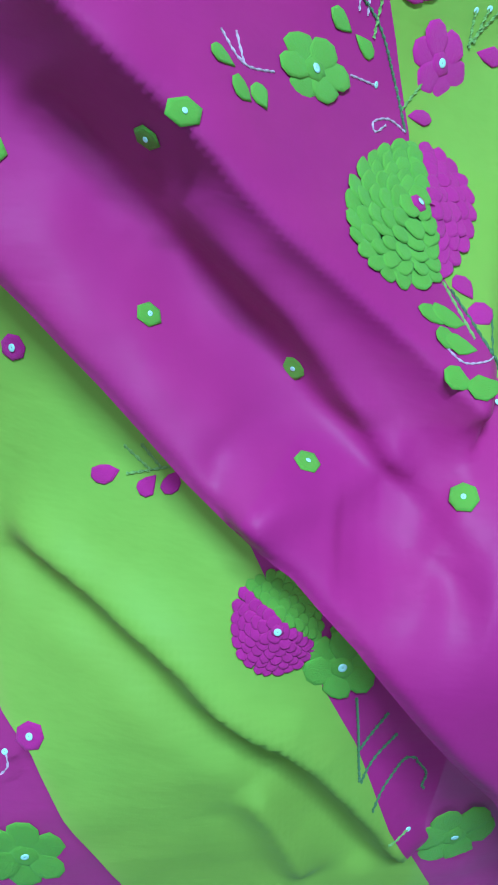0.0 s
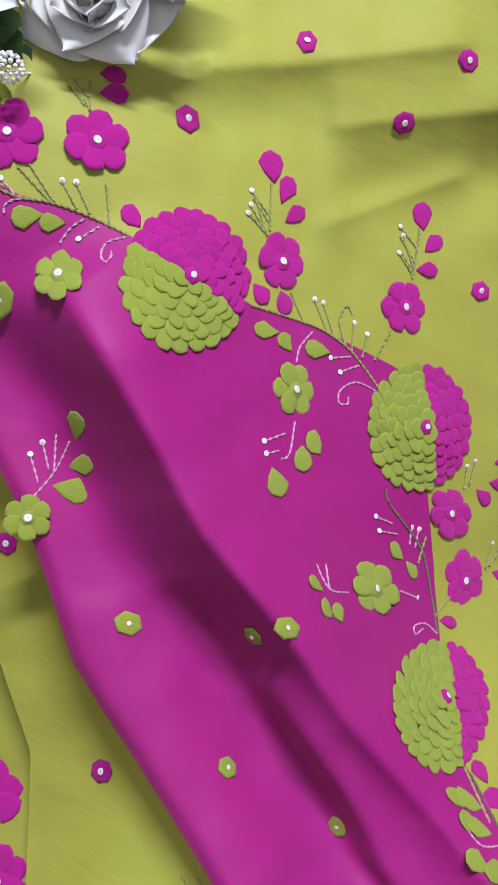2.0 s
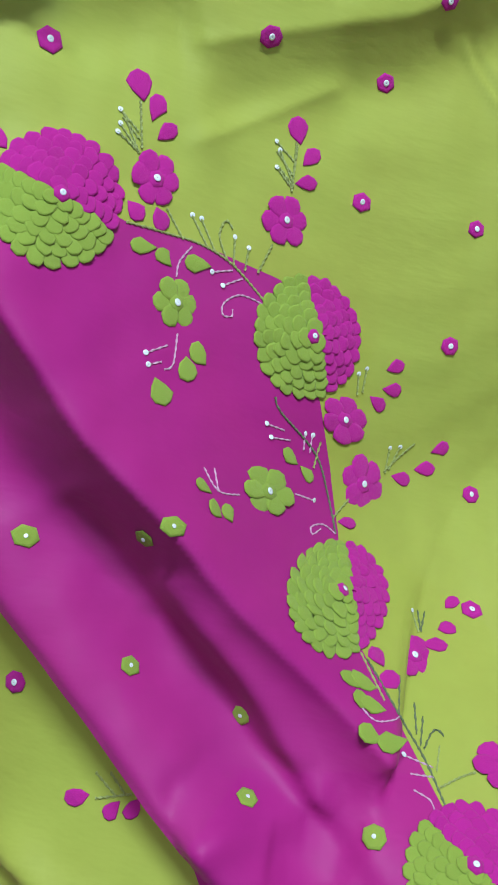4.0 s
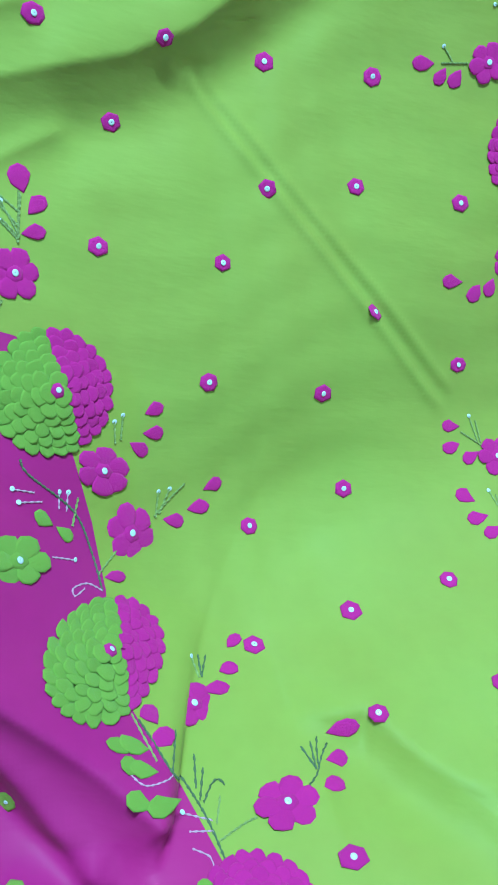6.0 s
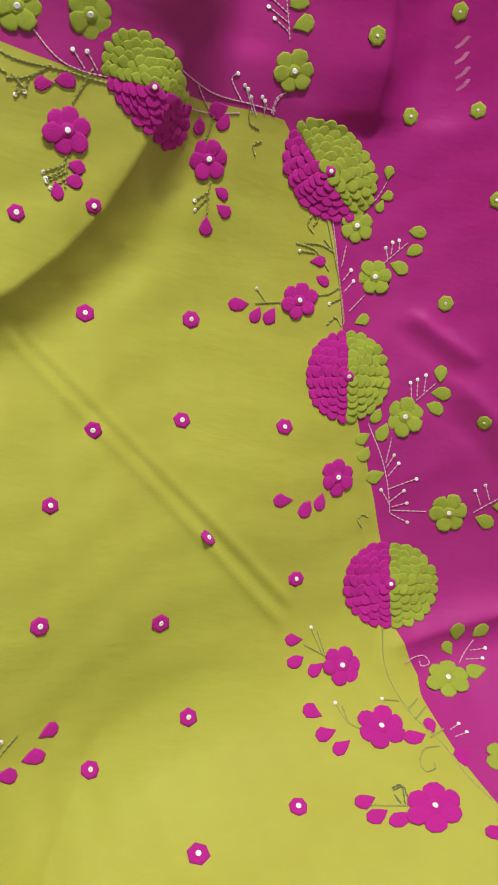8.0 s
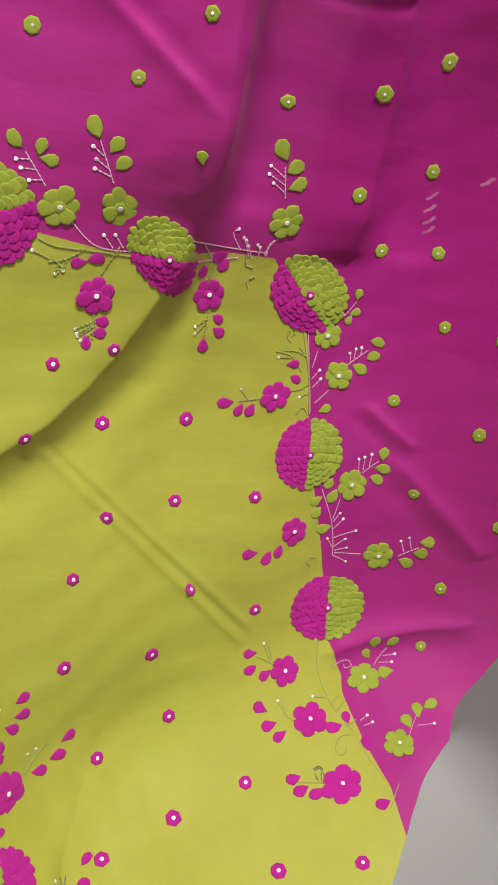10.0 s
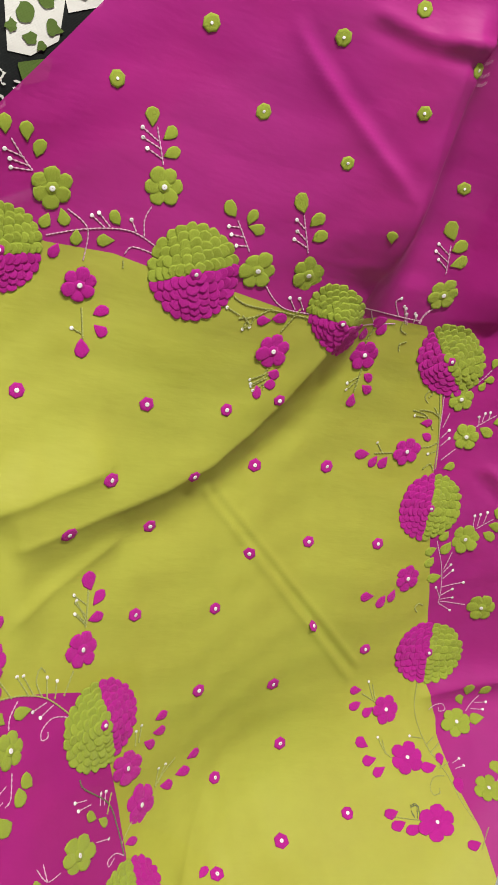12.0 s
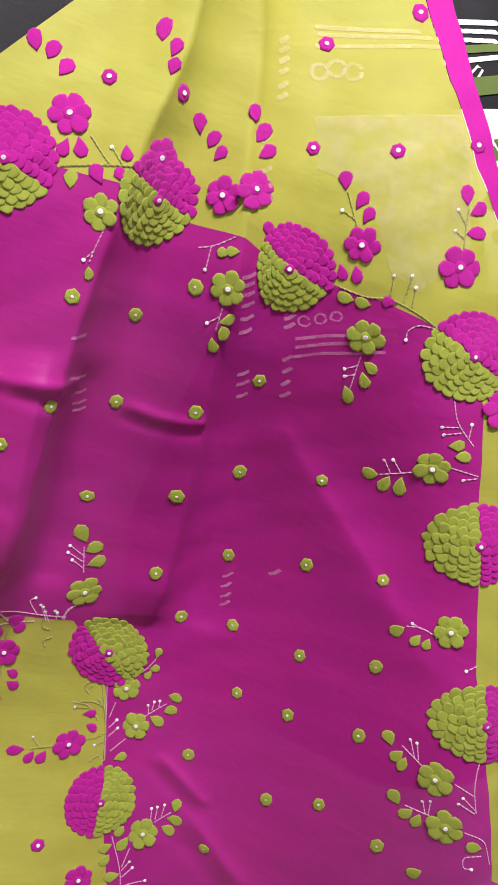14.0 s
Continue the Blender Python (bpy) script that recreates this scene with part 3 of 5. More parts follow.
# ---------------------------------------------------------------- embroidery
def cord_mesh(line, layer, r):
    """A twisted thread laid along a line on the cloth."""
    pts = [Vector((*p, 0)) for p in line]
    fine = []
    for i in range(len(pts) - 1):
        p0, p1, p2, p3 = pts[max(i - 1, 0)], pts[i], pts[i + 1], pts[min(i + 2, len(pts) - 1)]
        n = max(2, int((p2 - p1).length / 0.0011))
        for k in range(n):
            t = k / n
            fine.append(0.5 * ((2 * p1) + (p2 - p0) * t + (2 * p0 - 5 * p1 + 4 * p2 - p3) * t * t + (3 * p1 - p0 - 3 * p2 + p3) * t ** 3))
    fine.append(pts[-1])
    xs, ys = np.array([p.x for p in fine]), np.array([p.y for p in fine])
    zs = surface(xs, ys, layer) + r * 0.8
    v, f = [], []
    for i, p in enumerate(fine):
        d = (fine[min(i + 1, len(fine) - 1)] - fine[max(i - 1, 0)]).normalized()
        side = Vector((-d.y, d.x, 0))
        for q in range(4):
            a = math.pi / 2 * q + i * 1.05
            rr = r * (1.25 if q % 2 else 0.62)
            v.append(Vector((p.x, p.y, float(zs[i]))) + side * rr * math.cos(a) + Vector((0, 0, 1)) * rr * math.sin(a))
    for i in range(len(fine) - 1):
        f += [(i * 4 + q, i * 4 + (q + 1) % 4, i * 4 + 4 + (q + 1) % 4, i * 4 + 4 + q) for q in range(4)]
    o = v[0].copy()
    me = bpy.data.meshes.new("embroidery")
    me.from_pydata([tuple(w - o) for w in v], [], f)
    return me, o


THREAD = {"o": "olive", "p": "pale pink", "d": "dark green"}


def stitch(c, bead, *line, layer="top", r=0.00082):
    r = 0.00062 if c == "p" else r
    me, o = cord_mesh(line, layer, r)
    me.materials.append(MAT[c])
    ob = sewn("embroidery", me, Matrix.Translation(o), THREAD[c] + " twisted embroidery thread")
    if bead:
        sequin(ob, seat(*line[0], 0, layer, 0.0006), 0.0017)


medallion(-0.042, 0.098, (0.0341, 0.0077), (-0.0069, 0.0364), 0.0365, 58, 0.00)
medallion(0.123, 0.041, (0.0399, 0.0051), (-0.0076, 0.0388), 0.0368, 8, 0.14)
medallion(0.153, -0.107, (0.0416, -0.0066), (0.0062, 0.0238), 0.0344, 8, 0.22)
medallion(0.216, -0.211, (0.0384, 0.0004), (0.0088, 0.0179), 0.0361, 45, 0.00)
medallion(0.496, 0.242, (0.0375, 0.0027), (-0.0017, 0.0397), 0.0380, 180, 0.00)
medallion(0.545, 0.062, (0.0467, -0.0000), (0.0006, 0.0374), 0.0412, 180, 0.00)
medallion(0.143, 0.452, (0.0388, 0.0071), (-0.0109, 0.0405), 0.0393, 280, 0.00)
medallion(-0.013, 0.442, (0.0326, 0.0064), (-0.0059, 0.0352), 0.0355, 270, 0.10)
medallion(0.296, 0.433, (0.0314, 0.0034), (-0.0224, 0.0337), 0.0278, 260, 0.00)
medallion(0.463, 0.410, (0.0403, 0.0061), (-0.0186, 0.0382), 0.0359, 205, 0.12)
medallion(0.228, 0.827, (0.0354, 0.0114), (-0.0090, 0.0380), 0.0393, 55, 0.0)
medallion(0.343, 0.832, (0.0346, 0.0111), (-0.0076, 0.0354), 0.0351, 60, 0.1)
medallion(0.463, 0.809, (0.0284, 0.0072), (-0.0135, 0.0343), 0.0345, 55, 0.05)
medallion(0.609, 0.771, (0.0411, 0.0101), (-0.0133, 0.0369), 0.0380, 50, 0.00)
medallion(0.674, 0.612, (0.0365, 0.0082), (-0.0131, 0.0370), 0.0380, 0, 0.00)
medallion(0.736, 0.445, (0.0438, 0.0062), (-0.0132, 0.0387), 0.0394, 0, 0.00)
medallion(0.087, -0.276, (0.0213, 0.0022), (-0.0008, 0.0243), 0.0230, 235, -0.20, layer="under")
flower("m", -0.146, 0.149, 0.0179, 24)
flower("m", -0.102, 0.156, 0.0163, 92, grow=(1.09, -116))
flower("m", 0.010, 0.119, 0.0149, 59, grow=(1.26, -148))
flower("m", 0.097, 0.111, 0.0149, 67, grow=(1.27, -160))
flower("m", 0.157, -0.010, 0.0154, 75, grow=(1.45, 179))
flower("m", 0.178, -0.052, 0.0160, 41, grow=(1.45, -179))
flower("g", 0.030, 0.051, 0.0135, 65, grow=(1.29, -158))
flower("g", 0.100, -0.051, 0.0156, 9, grow=(1.45, -178))
flower("g", -0.106, 0.085, 0.0128, 43, grow=(1.45, -61))
flower("g", -0.099, -0.042, 0.0131, 41)
flower("m", 0.210, -0.144, 0.0144, 13, grow=(1.44, -165))
flower("m", 0.254, -0.180, 0.0170, 9, grow=(1.26, -156))
flower("m", 0.239, 0.395, 0.0172, 20)
flower("m", 0.356, 0.402, 0.0161, 17)
flower("m", 0.449, 0.303, 0.0156, 24, grow=(1.10, -164))
flower("m", 0.491, 0.155, 0.0150, 29, grow=(1.14, 179))
flower("m", 0.490, -0.002, 0.0167, 5, grow=(1.16, -159))
flower("m", 0.506, -0.043, 0.0175, 14, grow=(1.25, -150))
flower("m", 0.513, -0.084, 0.0184, 18, grow=(1.31, -154))
flower("g", 0.414, 0.475, 0.0158, 21, grow=(1.19, -167))
flower("g", 0.494, 0.370, 0.0148, 35)
flower("g", 0.515, 0.329, 0.0154, 66)
flower("g", 0.549, 0.210, 0.0177, 24)
flower("g", 0.595, 0.127, 0.0181, 14)
flower("g", 0.586, -0.015, 0.0167, 14, grow=(1.24, -147))
flower("g", 0.017, 0.495, 0.0164, 42)
flower("g", 0.101, 0.514, 0.0157, 12)
flower("m", 0.053, 0.425, 0.0146, 31)
flower("g", 0.198, 0.464, 0.0160, 10, grow=(1.14, 155))
flower("g", 0.246, 0.469, 0.0155, 43, grow=(1.19, 151))
flower("m", 0.265, 0.873, 0.0165, 19)
flower("m", 0.337, 0.862, 0.0156, 20, grow=(1.09, -147))
flower("m", 0.391, 0.848, 0.0151, 26)
flower("m", 0.412, 0.859, 0.0153, 27, grow=(1.45, -161))
flower("m", 0.499, 0.837, 0.0148, 14)
flower("m", 0.572, 0.838, 0.0169, 16, grow=(1.15, -169))
flower("m", 0.652, 0.734, 0.0168, 12, grow=(1.30, -179))
flower("g", 0.300, 0.807, 0.0142, 37)
flower("g", 0.415, 0.778, 0.0151, 35)
flower("g", 0.529, 0.767, 0.0163, 16)
flower("g", 0.617, 0.670, 0.0165, 36)
flower("g", 0.682, 0.526, 0.0167, 21)
flower("g", 0.718, 0.379, 0.0169, 34, grow=(1.18, -86))
flower("g", 0.743, 0.331, 0.0171, 45, grow=(1.21, -79))
flower("g", 0.598, -0.064, 0.0163, 3, grow=(1.19, -165))
flower("g", 0.119, -0.295, 0.0178, 24, layer="under", grow=(1.24, -71))
flower("g", 0.205, -0.434, 0.0228, 3, layer="under", grow=(1.45, -66))
flower("g", -0.037, -0.451, 0.0209, 25, layer="deep", grow=(1.45, -91))
flower("m", -0.093, -0.233, 0.0210, 32, layer="deep", grow=(1.17, -154))
flower("m", -0.077, -0.273, 0.0188, 45, layer="deep", grow=(1.13, -161))
hexagon("m", -0.058, 0.182, 0.0075, 0, grow=(1.21, -126))
hexagon("m", 0.070, 0.218, 0.0069, 0, grow=(1.22, 179))
hexagon("m", 0.001, 0.246, 0.0066, 0, grow=(1.29, -105))
hexagon("m", 0.151, 0.133, 0.0067, 0, grow=(1.19, -163))
hexagon("g", -0.134, 0.066, 0.0073, 0, grow=(1.45, -92))
hexagon("g", -0.037, -0.085, 0.0067, 0, grow=(1.31, -164))
hexagon("g", 0.038, -0.059, 0.0060, 0, grow=(1.45, -173))
hexagon("g", 0.028, -0.146, 0.0060, 0, grow=(1.11, -175))
hexagon("g", 0.095, -0.170, 0.0060, 0)
hexagon("m", 0.158, 0.214, 0.0067, 0, grow=(1.13, -166))
hexagon("m", 0.268, 0.274, 0.0072, 0, grow=(1.11, -161))
hexagon("m", 0.273, 0.186, 0.0072, 0)
hexagon("m", 0.346, 0.197, 0.0067, 0, grow=(1.15, -159))
hexagon("m", 0.241, 0.131, 0.0063, 0, grow=(1.12, -158))
hexagon("m", 0.234, 0.048, 0.0068, 0, grow=(1.13, 173))
hexagon("m", 0.327, 0.043, 0.0071, 0, grow=(1.18, 164))
hexagon("m", 0.352, -0.030, 0.0073, 0, grow=(1.08, -162))
hexagon("m", 0.274, -0.057, 0.0066, 0, grow=(1.16, -163))
hexagon("m", 0.338, -0.105, 0.0076, 0, grow=(1.26, -138))
hexagon("m", 0.262, -0.123, 0.0065, 0, grow=(1.40, -150))
hexagon("m", 0.281, -0.194, 0.0076, 0, grow=(1.33, -164))
hexagon("g", 0.165, -0.206, 0.0072, 0)
hexagon("m", 0.208, 0.334, 0.0066, 0)
hexagon("m", 0.263, 0.348, 0.0061, 0, grow=(1.09, -160))
hexagon("m", 0.187, 0.269, 0.0062, 0, grow=(1.15, -172))
hexagon("m", 0.354, 0.278, 0.0072, 0, grow=(1.12, -162))
hexagon("m", 0.438, 0.196, 0.0072, 0, grow=(1.17, -167))
hexagon("m", 0.366, 0.106, 0.0064, 0, grow=(1.45, -163))
hexagon("m", 0.451, 0.070, 0.0064, 0, grow=(1.26, 174))
hexagon("m", 0.417, -0.084, 0.0067, 0, grow=(1.19, -140))
hexagon("m", 0.416, -0.128, 0.0075, 0, grow=(1.19, -148))
hexagon("m", 0.325, -0.144, 0.0064, 0, grow=(1.21, -151))
hexagon("m", 0.496, -0.122, 0.0069, 0, grow=(1.26, -159))
hexagon("g", 0.523, 0.460, 0.0076, 0)
hexagon("g", 0.570, 0.309, 0.0072, 0)
hexagon("g", 0.567, 0.464, 0.0073, 0)
hexagon("g", 0.608, 0.208, 0.0068, 0)
hexagon("m", 0.016, 0.332, 0.0069, 0)
hexagon("m", 0.127, 0.333, 0.0069, 0, grow=(1.11, 151))
hexagon("m", 0.103, 0.265, 0.0064, 0, grow=(1.39, 156))
hexagon("g", 0.047, 0.581, 0.0067, 0)
hexagon("g", 0.106, 0.635, 0.0071, 0)
hexagon("g", 0.163, 0.586, 0.0067, 0)
hexagon("g", 0.204, 0.650, 0.0069, 0)
hexagon("g", 0.254, 0.682, 0.0065, 0)
hexagon("g", 0.279, 0.612, 0.0064, 0)
hexagon("g", 0.240, 0.564, 0.0061, 0)
hexagon("g", 0.384, 0.573, 0.0062, 0, grow=(1.37, 167))
hexagon("g", 0.395, 0.774, 0.0076, 0)
hexagon("g", 0.298, 0.740, 0.0068, 0)
hexagon("g", 0.363, 0.742, 0.0067, 0)
hexagon("g", 0.376, 0.666, 0.0065, 0, grow=(1.10, -72))
hexagon("g", 0.438, 0.672, 0.0072, 0, grow=(1.11, -73))
hexagon("g", 0.307, 0.651, 0.0062, 0, grow=(1.15, -43))
hexagon("g", 0.486, 0.713, 0.0066, 0, grow=(1.14, -82))
hexagon("g", 0.514, 0.625, 0.0071, 0, grow=(1.19, -81))
hexagon("g", 0.564, 0.636, 0.0063, 0)
hexagon("g", 0.459, 0.590, 0.0071, 0, grow=(1.37, -39))
hexagon("g", 0.541, 0.537, 0.0069, 0, grow=(1.15, -89))
hexagon("g", 0.589, 0.550, 0.0072, 0, grow=(1.20, -95))
hexagon("g", 0.630, 0.557, 0.0064, 0)
hexagon("g", 0.473, 0.507, 0.0069, 0, grow=(1.18, -58))
hexagon("g", 0.615, 0.455, 0.0069, 0, grow=(1.18, -102))
hexagon("g", 0.656, 0.470, 0.0071, 0, grow=(1.20, -93))
hexagon("g", 0.589, 0.393, 0.0065, 0, grow=(1.15, -104))
hexagon("g", 0.626, 0.388, 0.0070, 0, grow=(1.19, -102))
hexagon("g", 0.669, 0.394, 0.0073, 0, grow=(1.20, -96))
hexagon("g", 0.639, 0.287, 0.0072, 0, grow=(1.20, -100))
hexagon("g", 0.671, 0.304, 0.0070, 0, grow=(1.24, -95))
hexagon("g", 0.716, 0.283, 0.0075, 0, grow=(1.29, -87))
hexagon("m", 0.287, 0.909, 0.0066, 0)
hexagon("m", 0.341, 0.914, 0.0073, 0)
hexagon("m", 0.452, 0.906, 0.0064, 0)
hexagon("m", 0.503, 0.915, 0.0069, 0)
hexagon("m", 0.450, 0.995, 0.0074, 0)
hexagon("m", 0.513, 1.040, 0.0076, 0, grow=(1.20, -112))
hexagon("m", 0.566, 0.939, 0.0070, 0, grow=(1.22, -147))
hexagon("g", 0.664, 0.094, 0.0074, 0, grow=(1.18, -77))
hexagon("g", 0.658, 0.018, 0.0069, 0)
hexagon("g", 0.683, 0.186, 0.0076, 0, grow=(1.20, -76))
hexagon("g", 0.119, -0.277, 0.0074, 0, layer="under", grow=(1.14, -72))
hexagon("m", -0.030, -0.360, 0.0076, 0, layer="under", grow=(1.12, -142))
hexagon("m", -0.111, -0.073, 0.0066, 0, layer="under", grow=(1.14, -145))
hexagon("m", -0.033, -0.180, 0.0067, 0, layer="under", grow=(1.11, -144))
hexagon("g", 0.0974, -0.1999, 0.0066, 0)
hexagon("g", 0.0261, -0.0724, 0.0062, 20)
leaf("m", -0.1010, 0.1932, 0.0133, -162, grow=(1.18, -112))
leaf("m", -0.0987, 0.1837, 0.0150, -162, grow=(1.16, -114))
leaf("m", -0.0769, 0.1227, 0.0137, -48, grow=(1.19, -95))
leaf("m", -0.0053, 0.1708, 0.0182, -80, grow=(1.26, -134))
leaf("m", 0.0060, 0.1604, 0.0151, -111, grow=(1.25, -143))
leaf("m", 0.0137, 0.1474, 0.0138, -139, grow=(1.25, -146))
leaf("m", 0.0993, 0.1697, 0.0180, -78, grow=(1.24, -156))
leaf("m", 0.1103, 0.1539, 0.0145, -132, grow=(1.22, -148))
leaf("m", 0.1087, 0.1372, 0.0137, -167, grow=(1.23, -157))
leaf("m", 0.0004, 0.0991, 0.0134, 134, grow=(1.24, -149))
leaf("m", 0.0156, 0.0969, 0.0142, 112, grow=(1.26, -151))
leaf("g", -0.1288, 0.1104, 0.0168, 23)
leaf("g", -0.1158, 0.1103, 0.0140, 14)
leaf("g", 0.0070, 0.0800, 0.0140, 11, grow=(1.25, -151))
leaf("g", 0.0201, 0.0758, 0.0122, -46, grow=(1.27, -154))
leaf("g", 0.0413, 0.0753, 0.0152, 10, grow=(1.30, -157))
leaf("g", 0.0471, 0.0243, 0.0142, -47, grow=(1.34, -164))
leaf("g", 0.0407, 0.0157, 0.0147, 86, grow=(1.34, -164))
leaf("g", 0.0256, 0.0034, 0.0167, 98, grow=(1.36, -163))
leaf("g", -0.0835, 0.0098, 0.0145, -98, grow=(1.45, -134))
leaf("g", -0.0772, -0.0109, 0.0159, -159)
leaf("g", -0.0796, -0.0254, 0.0175, 180, grow=(1.34, -144))
leaf("g", 0.1168, -0.0331, 0.0118, -29, grow=(1.45, -179))
leaf("g", 0.1305, -0.0436, 0.0112, 151, grow=(1.45, -180))
leaf("g", 0.0550, -0.0429, 0.0098, -17, grow=(1.45, -173))
leaf("g", 0.0628, -0.0540, 0.0104, -48, grow=(1.45, -176))
leaf("g", 0.0715, -0.0570, 0.0112, -89, grow=(1.45, -177))
leaf("g", 0.1540, -0.1398, 0.0137, -10, grow=(1.45, -180))
leaf("g", 0.1600, -0.1480, 0.0135, -28, grow=(1.45, -178))
leaf("g", 0.1603, -0.1590, 0.0136, -36, grow=(1.45, -174))
leaf("m", 0.1767, -0.1361, 0.0136, -93, grow=(1.45, -171))
leaf("m", 0.1817, -0.1450, 0.0153, -137, grow=(1.45, -171))
leaf("m", 0.2478, -0.1206, 0.0122, -129, grow=(1.18, -123))
leaf("m", 0.2400, -0.1324, 0.0134, -158, grow=(1.11, -109))
leaf("m", 0.2282, -0.1399, 0.0138, -173, grow=(1.45, -170))
leaf("m", 0.3034, -0.1541, 0.0161, -171, grow=(1.43, -156))
leaf("m", 0.2956, -0.1683, 0.0156, -179)
leaf("m", 0.2868, -0.1756, 0.0157, -157)
leaf("m", 0.1652, -0.0741, 0.0118, -173, grow=(1.43, -174))
leaf("m", 0.2439, -0.0263, 0.0139, -161, grow=(1.20, 173))
leaf("m", 0.2322, -0.0414, 0.0146, -172, grow=(1.23, 180))
leaf("m", 0.2126, -0.0491, 0.0143, 178, grow=(1.29, -178))
leaf("m", 0.1940, 0.0284, 0.0132, -159, grow=(1.18, 177))
leaf("m", 0.1945, 0.0122, 0.0140, -178, grow=(1.21, 175))
leaf("m", 0.1838, 0.0023, 0.0138, 156, grow=(1.25, 177))
leaf("g", 0.1622, -0.1421, 0.0149, -13, grow=(1.45, -174))
leaf("g", 0.1657, -0.1504, 0.0140, -12, grow=(1.44, -174))
leaf("g", 0.1741, -0.1629, 0.0168, 22, grow=(1.34, -171))
leaf("m", 0.2199, 0.4216, 0.0137, 12)
leaf("m", 0.2345, 0.4261, 0.0154, -168)
leaf("m", 0.2481, 0.3727, 0.0143, 170)
leaf("m", 0.2468, 0.3624, 0.0143, 180)
leaf("m", 0.2358, 0.3536, 0.0135, 104)
leaf("m", 0.3262, 0.4194, 0.0126, 109, grow=(1.45, -168))
leaf("m", 0.3435, 0.4228, 0.0137, 104, grow=(1.23, -169))
leaf("m", 0.3641, 0.4301, 0.0147, 66)
leaf("m", 0.3708, 0.3789, 0.0133, 153)
leaf("m", 0.3741, 0.3661, 0.0143, 154, grow=(1.10, -167))
leaf("m", 0.3604, 0.3522, 0.0160, 97)
leaf("m", 0.4641, 0.3376, 0.0133, -173, grow=(1.08, -169))
leaf("m", 0.4697, 0.3220, 0.0133, 158)
leaf("m", 0.3948, 0.2945, 0.0165, 7, grow=(1.10, -161))
leaf("m", 0.4109, 0.2872, 0.0139, 61, grow=(1.11, -161))
leaf("m", 0.4237, 0.2877, 0.0150, 61, grow=(1.11, -162))
leaf("m", 0.4354, 0.1351, 0.0159, 1, grow=(1.19, -178))
leaf("m", 0.4586, 0.1279, 0.0161, 57, grow=(1.20, 178))
leaf("m", 0.4737, 0.1333, 0.0153, 69, grow=(1.19, 178))
leaf("m", 0.4484, 0.0202, 0.0141, -3, grow=(1.16, -179))
leaf("m", 0.4482, 0.0038, 0.0149, 22, grow=(1.13, -170))
leaf("m", 0.4653, -0.0031, 0.0150, 29, grow=(1.14, -162))
leaf("m", 0.4536, -0.0319, 0.0165, -43, grow=(1.13, -151))
leaf("m", 0.4584, -0.0459, 0.0162, 6, grow=(1.16, -147))
leaf("m", 0.4669, -0.0538, 0.0152, 29, grow=(1.18, -147))
leaf("m", 0.5298, -0.0498, 0.0175, -1, grow=(1.30, -151))
leaf("m", 0.5486, -0.0436, 0.0131, -87, grow=(1.31, -152))
leaf("m", 0.5610, -0.0618, 0.0164, -96, grow=(1.38, -155))
leaf("m", 0.4659, -0.0815, 0.0153, 0, grow=(1.20, -148))
leaf("m", 0.4690, -0.0878, 0.0159, 11, grow=(1.21, -149))
leaf("m", 0.4834, -0.0890, 0.0168, 15, grow=(1.24, -151))
leaf("g", 0.5142, 0.4150, 0.0123, -100)
leaf("g", 0.5161, 0.3962, 0.0123, -155)
leaf("g", 0.5121, 0.3879, 0.0114, 68)
leaf("g", 0.5440, 0.3684, 0.0153, -179)
leaf("g", 0.5434, 0.3529, 0.0153, -155)
leaf("g", 0.5341, 0.3383, 0.0173, 161)
leaf("g", 0.5078, 0.2917, 0.0145, -156)
leaf("g", 0.5733, 0.2486, 0.0156, -96)
leaf("g", 0.5757, 0.2318, 0.0176, -178)
leaf("g", 0.5721, 0.2190, 0.0167, 162)
leaf("g", 0.5249, 0.2096, 0.0147, 63)
leaf("g", 0.5309, 0.1953, 0.0177, 63)
leaf("g", 0.5139, 0.1895, 0.0146, 31, grow=(1.08, -179))
leaf("g", 0.5162, 0.1759, 0.0147, 61, grow=(1.09, 178))
leaf("g", 0.5281, 0.1568, 0.0167, 21, grow=(1.09, 171))
leaf("g", 0.6020, 0.0224, 0.0170, -91, grow=(1.21, 146))
leaf("g", 0.6238, 0.0234, 0.0171, -146, grow=(1.13, 140))
leaf("g", 0.5948, 0.0078, 0.0140, -61, grow=(1.11, -174))
leaf("g", 0.6131, -0.0093, 0.0179, 1, grow=(1.19, -144))
leaf("g", -0.0253, 0.5319, 0.0147, -79)
leaf("g", -0.0093, 0.5306, 0.0148, -78)
leaf("g", 0.0023, 0.5209, 0.0142, -98)
leaf("g", 0.0174, 0.4700, 0.0131, 72)
leaf("g", 0.0306, 0.4749, 0.0141, 112)
leaf("g", 0.0430, 0.4619, 0.0134, 92)
leaf("g", 0.0658, 0.4638, 0.0144, 11)
leaf("g", 0.0697, 0.4827, 0.0134, -47)
leaf("g", 0.0799, 0.5623, 0.0155, -76)
leaf("g", 0.0963, 0.5533, 0.0140, -128)
leaf("g", 0.1012, 0.5400, 0.0141, -148)
leaf("g", 0.1586, 0.5088, 0.0158, -43)
leaf("g", 0.1783, 0.5064, 0.0141, -104)
leaf("g", 0.1858, 0.4976, 0.0142, 173, grow=(1.08, 161))
leaf("g", 0.2152, 0.5258, 0.0170, -59, grow=(1.09, 162))
leaf("g", 0.2329, 0.5154, 0.0154, -125, grow=(1.11, 158))
leaf("g", 0.2406, 0.5024, 0.0146, -136, grow=(1.14, 155))
leaf("g", 0.2691, 0.4472, 0.0154, -66, grow=(1.19, -33))
